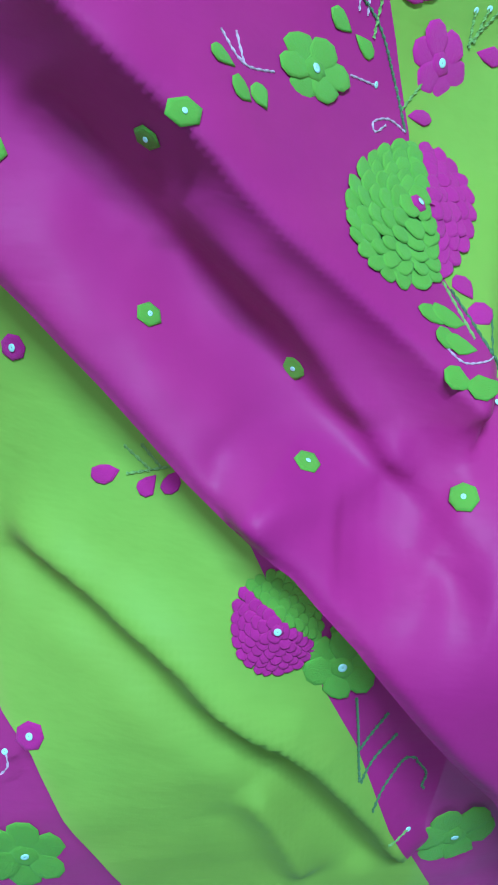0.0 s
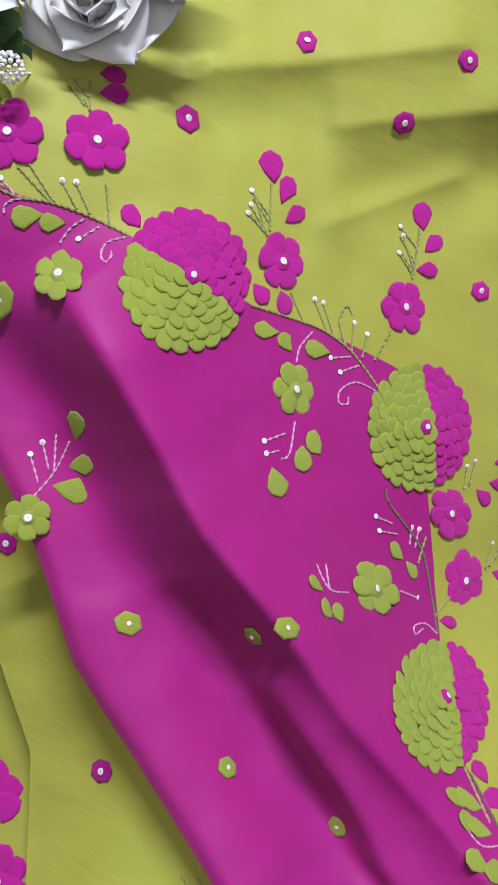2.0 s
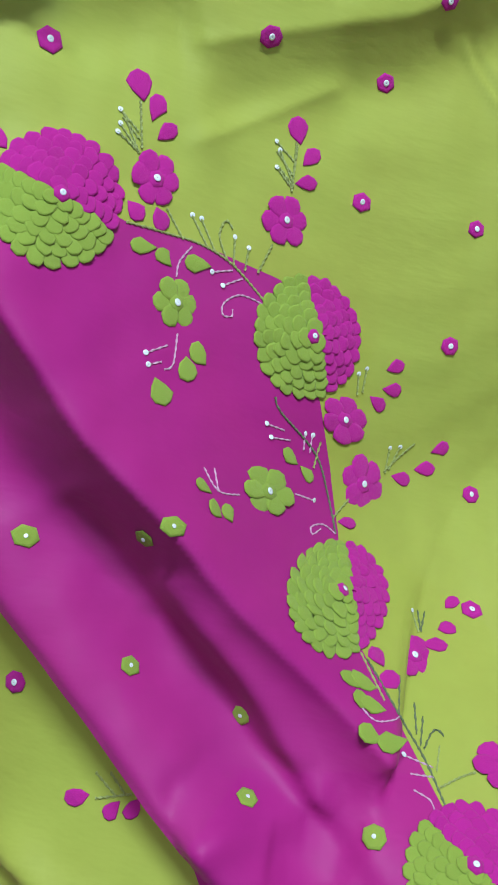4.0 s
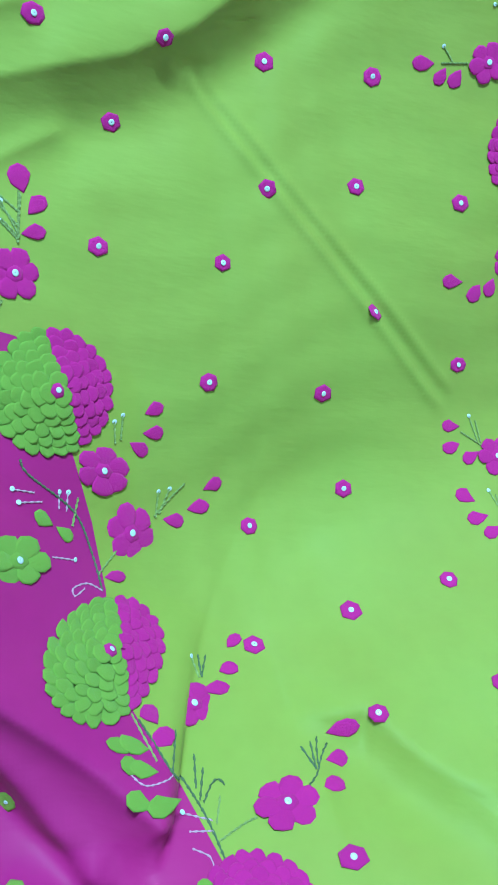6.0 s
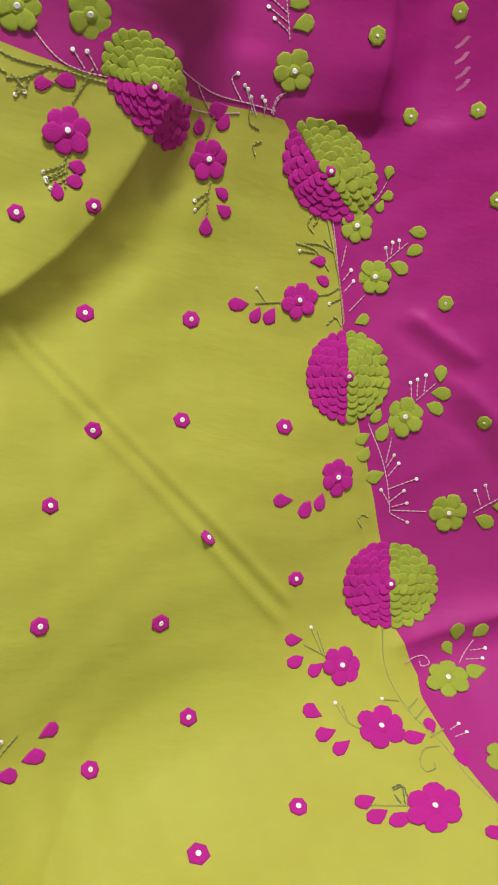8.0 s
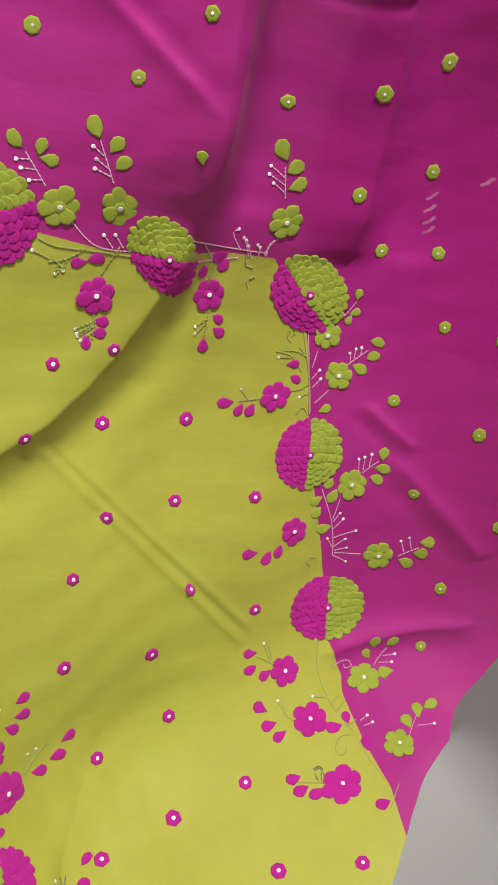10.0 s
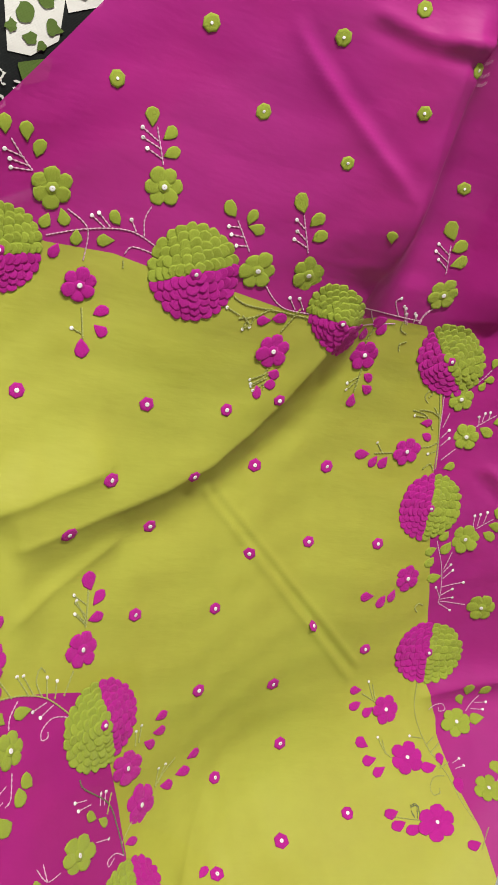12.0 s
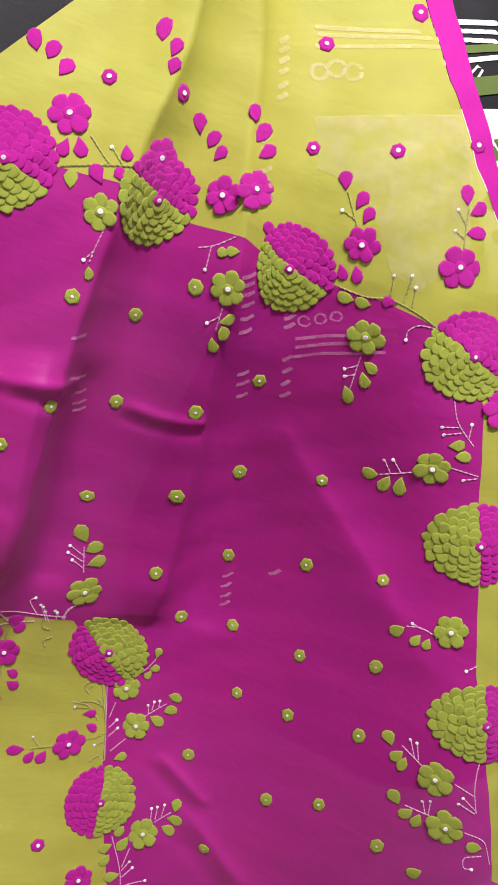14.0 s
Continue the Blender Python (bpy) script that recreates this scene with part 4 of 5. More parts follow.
leaf("g", 0.3924, 0.5349, 0.0170, -54, grow=(1.45, 167))
leaf("g", 0.4084, 0.5224, 0.0152, -142, grow=(1.45, 166))
leaf("g", 0.4157, 0.5083, 0.0155, -153, grow=(1.45, 165))
leaf("g", 0.2948, 0.5146, 0.0110, -83, grow=(1.30, 160))
leaf("m", 0.0287, 0.4481, 0.0134, 72)
leaf("m", 0.0742, 0.4065, 0.0140, -149)
leaf("m", 0.0762, 0.3905, 0.0141, 149)
leaf("m", 0.0636, 0.3736, 0.0169, 99)
leaf("m", 0.3225, 0.4366, 0.0129, 12, grow=(1.45, 169))
leaf("m", 0.3582, 0.4374, 0.0156, 30, grow=(1.34, 154))
leaf("m", 0.2311, 0.9192, 0.0170, -69)
leaf("m", 0.2449, 0.9164, 0.0163, -107)
leaf("m", 0.2562, 0.9063, 0.0164, -120)
leaf("m", 0.2656, 0.8469, 0.0148, 74)
leaf("m", 0.2770, 0.8502, 0.0157, 112)
leaf("m", 0.3074, 0.8540, 0.0132, 110)
leaf("m", 0.2914, 0.8341, 0.0167, -49)
leaf("m", 0.3063, 0.8372, 0.0123, -50)
leaf("m", 0.3170, 0.9554, 0.0179, -84, grow=(1.15, -109))
leaf("m", 0.3261, 0.9427, 0.0126, -102, grow=(1.45, -141))
leaf("m", 0.3270, 0.9281, 0.0117, -102, grow=(1.45, -147))
leaf("m", 0.3627, 0.8994, 0.0155, -75, grow=(1.11, 141))
leaf("m", 0.3758, 0.8902, 0.0155, -113)
leaf("m", 0.3827, 0.8804, 0.0145, -132)
leaf("m", 0.3986, 0.9173, 0.0145, -74, grow=(1.13, -127))
leaf("m", 0.4095, 0.9048, 0.0156, -117, grow=(1.45, -153))
leaf("m", 0.4160, 0.8911, 0.0149, -137, grow=(1.31, -153))
leaf("m", 0.4338, 0.8333, 0.0141, -52)
leaf("m", 0.4761, 0.8847, 0.0165, -69)
leaf("m", 0.4889, 0.8714, 0.0156, -120)
leaf("m", 0.4956, 0.8605, 0.0147, -119)
leaf("m", 0.4956, 0.8135, 0.0141, 119)
leaf("m", 0.5043, 0.8133, 0.0150, 112)
leaf("m", 0.5304, 0.7977, 0.0131, 15)
leaf("m", 0.5638, 0.8968, 0.0167, -76, grow=(1.19, -156))
leaf("m", 0.5777, 0.8878, 0.0159, -138, grow=(1.23, -160))
leaf("m", 0.5800, 0.8689, 0.0160, -163, grow=(1.23, -163))
leaf("g", 0.2753, 0.8253, 0.0149, -86)
leaf("g", 0.3044, 0.7599, 0.0108, 105)
leaf("g", 0.4026, 0.8047, 0.0121, 14)
leaf("g", 0.4080, 0.8069, 0.0120, 15)
leaf("g", 0.4248, 0.7536, 0.0125, -153, grow=(1.45, 176))
leaf("g", 0.4263, 0.7431, 0.0126, 123, grow=(1.45, 176))
leaf("g", 0.4236, 0.7314, 0.0136, 115, grow=(1.09, -77))
leaf("g", 0.5050, 0.7944, 0.0152, 15)
leaf("g", 0.5159, 0.7929, 0.0142, 15)
leaf("g", 0.5438, 0.7431, 0.0146, 170)
leaf("g", 0.5450, 0.7318, 0.0148, 123, grow=(1.10, -78))
leaf("g", 0.5426, 0.7168, 0.0160, 118, grow=(1.13, -78))
leaf("g", 0.5882, 0.6533, 0.0155, 24, grow=(1.15, -84))
leaf("g", 0.5994, 0.6467, 0.0165, 60, grow=(1.15, -85))
leaf("g", 0.6077, 0.6476, 0.0174, 88, grow=(1.14, -84))
leaf("g", 0.6325, 0.6859, 0.0149, -166)
leaf("g", 0.6244, 0.6944, 0.0148, -165)
leaf("g", 0.6521, 0.5135, 0.0160, 36, grow=(1.17, -91))
leaf("g", 0.6644, 0.5092, 0.0138, 53)
leaf("g", 0.6714, 0.5084, 0.0127, 72)
leaf("g", 0.6833, 0.4039, 0.0165, -34, grow=(1.19, -94))
leaf("g", 0.6920, 0.3887, 0.0154, 41, grow=(1.20, -92))
leaf("g", 0.6971, 0.3819, 0.0143, 67, grow=(1.21, -91))
leaf("g", 0.7053, 0.3446, 0.0168, -32, grow=(1.24, -89))
leaf("g", 0.7164, 0.3315, 0.0156, 42, grow=(1.26, -87))
leaf("g", 0.7246, 0.3281, 0.0145, 68, grow=(1.26, -85))
leaf("g", 0.7701, 0.3174, 0.0155, 13, grow=(1.23, -57))
leaf("g", 0.7457, 0.2688, 0.0159, 40, grow=(1.31, -82))
leaf("g", 0.6189, -0.0491, 0.0173, -75, grow=(1.15, -163))
leaf("g", 0.6357, -0.0409, 0.0174, -91, grow=(1.12, -161))
leaf("g", 0.6539, -0.0364, 0.0176, -165, grow=(1.09, -159))
leaf("g", 0.6383, 0.1500, 0.0171, -169, grow=(1.15, -71))
leaf("g", 0.6357, 0.1347, 0.0172, -168, grow=(1.19, -73))
leaf("g", 0.6257, 0.1206, 0.0173, 164, grow=(1.19, -71))
leaf("m", 0.5462, -0.0950, 0.0160, -2, grow=(1.18, -167))
leaf("m", 0.0093, -0.2287, 0.0141, 15, layer="under", grow=(1.11, -147))
leaf("m", 0.0289, -0.2289, 0.0128, 61, layer="under")
leaf("m", 0.0400, -0.2255, 0.0128, 69, layer="under")
leaf("m", -0.0580, -0.2700, 0.0134, 26, layer="deep", grow=(1.15, -156))
stitch("o", 0, (-0.138, 0.134), (-0.118, 0.120))
stitch("o", 0, (-0.133, 0.137), (-0.117, 0.121))
stitch("o", 1, (-0.115, 0.132), (-0.105, 0.120))
stitch("o", 1, (-0.108, 0.133), (-0.098, 0.119))
stitch("o", 0, (-0.093, 0.136), (-0.087, 0.115))
stitch("o", 0, (-0.152, 0.122), (-0.134, 0.119), (-0.119, 0.120), (-0.099, 0.118), (-0.077, 0.113))
stitch("p", 1, (-0.145, 0.126), (-0.134, 0.118))
stitch("p", 0, (-0.140, 0.109), (-0.140, 0.114), (-0.134, 0.118), (-0.122, 0.120))
stitch("p", 0, (-0.100, 0.116), (-0.106, 0.110), (-0.110, 0.101))
stitch("p", 1, (-0.101, 0.105), (-0.092, 0.114))
stitch("p", 0, (-0.077, 0.112), (-0.085, 0.108), (-0.088, 0.104), (-0.088, 0.099), (-0.085, 0.097), (-0.083, 0.101), (-0.084, 0.103))
stitch("o", 0, (-0.004, 0.162), (-0.000, 0.135))
stitch("o", 0, (-0.013, 0.153), (-0.002, 0.133))
stitch("o", 1, (-0.014, 0.146), (-0.001, 0.132))
stitch("o", 0, (-0.014, 0.141), (-0.001, 0.132))
stitch("o", 0, (-0.004, 0.092), (0.020, 0.090), (0.043, 0.087), (0.065, 0.078), (0.089, 0.059))
stitch("o", 1, (0.035, 0.103), (0.046, 0.087))
stitch("o", 1, (0.041, 0.102), (0.052, 0.084))
stitch("o", 0, (0.060, 0.081), (0.054, 0.093), (0.055, 0.101), (0.058, 0.104), (0.062, 0.100))
stitch("o", 1, (0.064, 0.095), (0.065, 0.078))
stitch("o", 1, (0.074, 0.090), (0.073, 0.076))
stitch("o", 0, (0.090, 0.095), (0.082, 0.076))
stitch("p", 0, (0.037, 0.085), (0.030, 0.075), (0.029, 0.066))
stitch("p", 1, (0.051, 0.072), (0.065, 0.075))
stitch("p", 1, (0.059, 0.065), (0.072, 0.071))
stitch("p", 0, (0.089, 0.057), (0.072, 0.061), (0.061, 0.055), (0.061, 0.048), (0.067, 0.048), (0.067, 0.052))
stitch("o", 0, (0.100, 0.160), (0.099, 0.134))
stitch("o", 1, (0.088, 0.154), (0.100, 0.134))
stitch("o", 0, (0.088, 0.144), (0.100, 0.133))
stitch("p", 0, (0.033, 0.035), (0.032, 0.018), (0.027, 0.015))
stitch("p", 1, (0.015, 0.023), (0.028, 0.028))
stitch("p", 1, (0.017, 0.017), (0.025, 0.019))
stitch("d", 0, (0.102, 0.003), (0.107, -0.006), (0.137, -0.032), (0.149, -0.058), (0.155, -0.079))
stitch("p", 1, (0.097, -0.013), (0.111, -0.017))
stitch("p", 1, (0.101, -0.021), (0.116, -0.023))
stitch("p", 1, (0.127, -0.019), (0.127, -0.029))
stitch("p", 1, (0.133, -0.020), (0.132, -0.031))
stitch("o", 0, (0.140, -0.024), (0.136, -0.040))
stitch("o", 0, (0.167, -0.060), (0.153, -0.070))
stitch("p", 0, (0.080, -0.050), (0.065, -0.046), (0.055, -0.034))
stitch("p", 0, (0.065, -0.046), (0.062, -0.035))
stitch("p", 1, (0.137, -0.059), (0.122, -0.054))
stitch("p", 0, (0.155, -0.079), (0.145, -0.073), (0.135, -0.073), (0.136, -0.077), (0.143, -0.075))
stitch("p", 0, (-0.100, -0.033), (-0.091, -0.018), (-0.086, -0.000))
stitch("p", 0, (-0.091, -0.018), (-0.094, 0.002))
stitch("p", 1, (-0.100, -0.004), (-0.094, -0.017))
stitch("p", 1, (-0.105, -0.011), (-0.098, -0.024))
stitch("o", 0, (0.164, -0.132), (0.175, -0.150))
stitch("o", 1, (0.165, 0.021), (0.166, 0.007))
stitch("o", 1, (0.171, 0.025), (0.170, 0.009))
stitch("o", 1, (0.200, -0.028), (0.198, -0.045))
stitch("o", 1, (0.209, -0.027), (0.201, -0.043))
stitch("o", 0, (0.221, -0.024), (0.197, -0.044))
stitch("d", 0, (0.168, -0.135), (0.175, -0.144), (0.183, -0.155), (0.202, -0.179), (0.209, -0.194))
stitch("d", 0, (0.192, -0.145), (0.184, -0.156))
stitch("d", 0, (0.204, -0.161), (0.201, -0.172))
stitch("d", 0, (0.208, -0.166), (0.202, -0.176))
stitch("d", 0, (0.219, -0.173), (0.216, -0.171), (0.211, -0.172), (0.204, -0.177))
stitch("o", 0, (0.209, -0.184), (0.215, -0.176))
stitch("o", 0, (0.209, -0.189), (0.223, -0.186), (0.234, -0.184))
stitch("p", 1, (0.190, -0.179), (0.207, -0.183))
stitch("p", 0, (0.192, -0.185), (0.206, -0.186))
stitch("p", 0, (0.192, -0.190), (0.201, -0.193), (0.202, -0.196))
stitch("d", 0, (0.220, -0.124), (0.220, -0.134))
stitch("d", 0, (0.226, -0.125), (0.220, -0.134))
stitch("o", 1, (0.214, -0.123), (0.218, -0.134))
stitch("d", 0, (0.273, -0.162), (0.278, -0.169))
stitch("d", 0, (0.280, -0.160), (0.278, -0.169))
stitch("d", 0, (0.285, -0.158), (0.280, -0.169))
stitch("d", 0, (0.291, -0.161), (0.280, -0.169), (0.269, -0.175))
stitch("p", 0, (0.157, -0.149), (0.166, -0.155), (0.184, -0.157))
stitch("p", 0, (0.473, 0.372), (0.484, 0.323), (0.491, 0.286))
stitch("p", 0, (0.501, 0.384), (0.509, 0.396), (0.514, 0.408))
stitch("p", 0, (0.487, 0.353), (0.485, 0.335))
stitch("p", 1, (0.494, 0.333), (0.487, 0.323))
stitch("p", 1, (0.497, 0.324), (0.489, 0.314))
stitch("p", 0, (0.495, 0.298), (0.508, 0.313))
stitch("p", 0, (0.521, 0.341), (0.538, 0.359))
stitch("p", 1, (0.521, 0.354), (0.524, 0.344))
stitch("p", 1, (0.526, 0.359), (0.526, 0.349))
stitch("p", 1, (0.531, 0.361), (0.532, 0.353))
stitch("p", 0, (0.557, 0.225), (0.570, 0.240))
stitch("p", 1, (0.551, 0.240), (0.553, 0.226))
stitch("p", 1, (0.556, 0.243), (0.557, 0.228))
stitch("p", 1, (0.562, 0.247), (0.562, 0.233))
stitch("p", 0, (0.518, 0.203), (0.536, 0.162), (0.544, 0.125))
stitch("p", 0, (0.539, 0.192), (0.536, 0.169))
stitch("p", 1, (0.564, 0.156), (0.541, 0.146))
stitch("p", 1, (0.543, 0.176), (0.537, 0.165))
stitch("p", 1, (0.548, 0.169), (0.539, 0.157))
stitch("p", 1, (0.534, 0.145), (0.543, 0.132))
stitch("p", 1, (0.555, 0.145), (0.543, 0.135))
stitch("p", 0, (0.576, 0.127), (0.546, 0.127))
stitch("p", 1, (0.559, 0.134), (0.545, 0.130))
stitch("p", 1, (0.561, 0.117), (0.545, 0.124))
stitch("p", 0, (0.551, -0.003), (0.560, 0.001), (0.571, 0.002), (0.575, -0.004), (0.567, -0.006), (0.566, -0.002))
stitch("p", 0, (0.602, -0.004), (0.618, 0.015))
stitch("p", 1, (0.628, 0.008), (0.614, 0.006))
stitch("p", 1, (0.623, 0.000), (0.608, -0.001))
stitch("o", 0, (0.536, 0.026), (0.531, -0.007), (0.537, -0.034), (0.551, -0.055), (0.555, -0.071), (0.561, -0.082))
stitch("o", 1, (0.410, 0.309), (0.419, 0.299))
stitch("o", 0, (0.410, 0.297), (0.432, 0.300))
stitch("o", 0, (0.518, 0.112), (0.513, 0.118), (0.517, 0.123), (0.524, 0.121))
stitch("o", 0, (0.458, 0.016), (0.483, 0.003))
stitch("o", 1, (0.466, 0.029), (0.473, 0.010))
stitch("o", 0, (0.472, 0.026), (0.476, 0.009))
stitch("o", 1, (0.475, -0.027), (0.480, -0.040))
stitch("o", 0, (0.480, -0.029), (0.481, -0.039), (0.487, -0.043))
stitch("o", 0, (0.546, -0.055), (0.533, -0.056), (0.523, -0.062), (0.523, -0.067), (0.532, -0.066), (0.534, -0.063))
stitch("o", 0, (0.464, -0.083), (0.496, -0.083))
stitch("d", 0, (0.490, -0.075), (0.498, -0.074), (0.493, -0.082))
stitch("d", 0, (0.489, -0.078), (0.490, -0.082))
stitch("o", 1, (0.517, -0.026), (0.532, -0.028))
stitch("o", 0, (0.550, -0.027), (0.536, -0.034))
stitch("o", 0, (0.554, -0.032), (0.538, -0.040))
stitch("o", 0, (0.559, -0.046), (0.543, -0.050))
stitch("p", 1, (0.578, -0.049), (0.565, -0.051))
stitch("p", 1, (0.575, -0.044), (0.564, -0.047))
stitch("p", 1, (0.375, 0.457), (0.379, 0.451), (0.386, 0.440))
stitch("p", 1, (0.382, 0.450), (0.389, 0.439))
stitch("p", 1, (0.394, 0.450), (0.396, 0.441))
stitch("p", 0, (0.404, 0.442), (0.404, 0.451), (0.410, 0.459))
stitch("o", 0, (0.442, 0.350), (0.460, 0.346), (0.474, 0.331))
stitch("o", 1, (0.446, 0.344), (0.460, 0.344))
stitch("o", 0, (0.394, 0.411), (0.391, 0.418), (0.398, 0.422))
stitch("o", 0, (0.454, 0.377), (0.459, 0.371), (0.456, 0.366))
stitch("o", 0, (0.195, 0.420), (0.210, 0.424), (0.224, 0.434))
stitch("o", 1, (0.202, 0.411), (0.204, 0.422))
stitch("o", 1, (0.208, 0.414), (0.210, 0.424))
stitch("o", 0, (0.253, 0.438), (0.241, 0.414))
stitch("o", 1, (0.225, 0.365), (0.239, 0.372))
stitch("o", 1, (0.227, 0.361), (0.237, 0.367))
stitch("o", 0, (0.240, 0.379), (0.237, 0.364))
stitch("o", 0, (0.355, 0.433), (0.351, 0.415))
stitch("o", 0, (0.360, 0.387), (0.360, 0.362))
stitch("o", 1, (0.349, 0.370), (0.359, 0.378))
stitch("o", 1, (0.350, 0.363), (0.359, 0.374))
stitch("p", 0, (0.320, 0.429), (0.340, 0.432), (0.375, 0.438))
stitch("p", 0, (0.335, 0.447), (0.350, 0.436))
stitch("p", 0, (0.020, 0.459), (0.050, 0.470), (0.083, 0.475), (0.108, 0.466))
stitch("p", 0, (0.032, 0.482), (0.050, 0.470), (0.052, 0.445))
stitch("p", 1, (0.051, 0.481), (0.064, 0.473))
stitch("p", 1, (0.056, 0.484), (0.067, 0.475))
stitch("p", 1, (0.082, 0.484), (0.088, 0.475))
stitch("p", 0, (0.095, 0.497), (0.092, 0.486), (0.095, 0.473))
stitch("p", 0, (0.105, 0.461), (0.088, 0.463), (0.083, 0.456))
stitch("p", 0, (-0.019, 0.523), (-0.009, 0.513), (0.001, 0.504))
stitch("p", 1, (-0.022, 0.515), (-0.007, 0.512))
stitch("p", 1, (-0.017, 0.509), (-0.003, 0.507))
stitch("p", 1, (-0.015, 0.503), (0.000, 0.504))
stitch("p", 0, (0.085, 0.556), (0.096, 0.530))
stitch("p", 1, (0.074, 0.553), (0.088, 0.546))
stitch("p", 1, (0.076, 0.546), (0.091, 0.541))
stitch("p", 1, (0.081, 0.539), (0.094, 0.534))
stitch("p", 0, (0.167, 0.501), (0.175, 0.491), (0.185, 0.478))
stitch("p", 1, (0.161, 0.495), (0.171, 0.496))
stitch("p", 1, (0.165, 0.489), (0.176, 0.489))
stitch("p", 1, (0.172, 0.481), (0.181, 0.482))
stitch("p", 0, (0.220, 0.517), (0.236, 0.487))
stitch("p", 1, (0.216, 0.512), (0.225, 0.506))
stitch("p", 1, (0.220, 0.503), (0.230, 0.497))
stitch("p", 1, (0.220, 0.496), (0.234, 0.491))
stitch("p", 0, (0.210, 0.453), (0.234, 0.436), (0.276, 0.435))
stitch("p", 1, (0.247, 0.447), (0.256, 0.437))
stitch("p", 1, (0.237, 0.446), (0.247, 0.436))
stitch("p", 0, (0.317, 0.449), (0.371, 0.446), (0.405, 0.445))
stitch("p", 1, (0.368, 0.464), (0.364, 0.459), (0.375, 0.446))
stitch("p", 1, (0.378, 0.455), (0.385, 0.445))
stitch("p", 1, (0.391, 0.452), (0.398, 0.445))
stitch("p", 0, (0.402, 0.443), (0.404, 0.454), (0.411, 0.459))
stitch("p", 0, (0.398, 0.522), (0.406, 0.495))
stitch("p", 1, (0.385, 0.521), (0.402, 0.512))
stitch("p", 1, (0.385, 0.514), (0.403, 0.506))
stitch("p", 1, (0.391, 0.507), (0.404, 0.500))
stitch("o", 0, (0.185, 0.438), (0.200, 0.433), (0.235, 0.432), (0.272, 0.430))
stitch("o", 1, (0.181, 0.428), (0.195, 0.423))
stitch("o", 0, (0.198, 0.423), (0.207, 0.416), (0.203, 0.412))
stitch("o", 0, (0.058, 0.407), (0.063, 0.382))
stitch("o", 1, (0.053, 0.389), (0.061, 0.386))
stitch("o", 0, (0.054, 0.441), (0.053, 0.434))
stitch("o", 0, (0.242, 0.374), (0.241, 0.357))
stitch("o", 1, (0.228, 0.359), (0.241, 0.368))
stitch("o", 1, (0.231, 0.355), (0.241, 0.363))
stitch("o", 0, (0.083, 0.451), (0.084, 0.445))
stitch("o", 0, (0.383, 0.442), (0.385, 0.433), (0.394, 0.430))
stitch("p", 0, (0.534, 0.751), (0.537, 0.737), (0.541, 0.722))
stitch("p", 1, (0.530, 0.738), (0.536, 0.743))
stitch("p", 1, (0.533, 0.732), (0.538, 0.735))
stitch("o", 0, (0.266, 0.833), (0.289, 0.840), (0.316, 0.846))
stitch("o", 0, (0.282, 0.861), (0.297, 0.844))
stitch("o", 1, (0.297, 0.856), (0.305, 0.846))
stitch("o", 0, (0.498, 0.802), (0.516, 0.798), (0.534, 0.799), (0.573, 0.785))
stitch("o", 0, (0.479, 0.876), (0.491, 0.851))
stitch("o", 1, (0.480, 0.861), (0.488, 0.856))
stitch("o", 1, (0.525, 0.818), (0.529, 0.802))
stitch("o", 1, (0.537, 0.821), (0.539, 0.800))
stitch("o", 1, (0.543, 0.813), (0.546, 0.797))
stitch("o", 0, (0.568, 0.886), (0.571, 0.854))
stitch("o", 1, (0.558, 0.882), (0.569, 0.872))
stitch("o", 1, (0.560, 0.865), (0.570, 0.861))
stitch("p", 1, (0.553, 0.771), (0.551, 0.778), (0.556, 0.784), (0.569, 0.785))
stitch("p", 0, (0.593, 0.654), (0.608, 0.663))
stitch("p", 1, (0.589, 0.668), (0.597, 0.658))
stitch("p", 1, (0.593, 0.670), (0.602, 0.660))
stitch("p", 0, (0.628, 0.674), (0.651, 0.672))
stitch("p", 1, (0.641, 0.666), (0.651, 0.670))
stitch("p", 0, (0.607, 0.731), (0.617, 0.714), (0.637, 0.697))
stitch("p", 1, (0.607, 0.707), (0.620, 0.710))
stitch("p", 1, (0.611, 0.701), (0.624, 0.706))
stitch("p", 1, (0.629, 0.715), (0.631, 0.702))
stitch("p", 0, (0.655, 0.520), (0.664, 0.522), (0.672, 0.519))
stitch("p", 1, (0.658, 0.524), (0.665, 0.521))
stitch("p", 0, (0.691, 0.401), (0.706, 0.388))
stitch("p", 1, (0.693, 0.410), (0.700, 0.394))
stitch("p", 1, (0.697, 0.409), (0.703, 0.392))
stitch("p", 0, (0.713, 0.340), (0.729, 0.338))
stitch("p", 1, (0.720, 0.351), (0.726, 0.339))
stitch("p", 1, (0.724, 0.354), (0.728, 0.339))
stitch("p", 0, (0.744, 0.407), (0.749, 0.378), (0.759, 0.354))
stitch("p", 1, (0.743, 0.367), (0.758, 0.356))
stitch("p", 1, (0.742, 0.360), (0.758, 0.353))
stitch("p", 0, (0.732, 0.379), (0.751, 0.371))
stitch("p", 0, (0.757, 0.331), (0.777, 0.325), (0.793, 0.301))
stitch("p", 1, (0.778, 0.293), (0.771, 0.293), (0.768, 0.304), (0.781, 0.309))
stitch("p", 1, (0.703, 0.493), (0.710, 0.500))
stitch("p", 0, (0.305, 0.794), (0.303, 0.780), (0.302, 0.768))
stitch("p", 1, (0.298, 0.769), (0.303, 0.778))
stitch("p", 0, (0.387, 0.805), (0.396, 0.809), (0.407, 0.819))
stitch("p", 1, (0.396, 0.789), (0.394, 0.807))
stitch("p", 0, (0.417, 0.762), (0.420, 0.743))
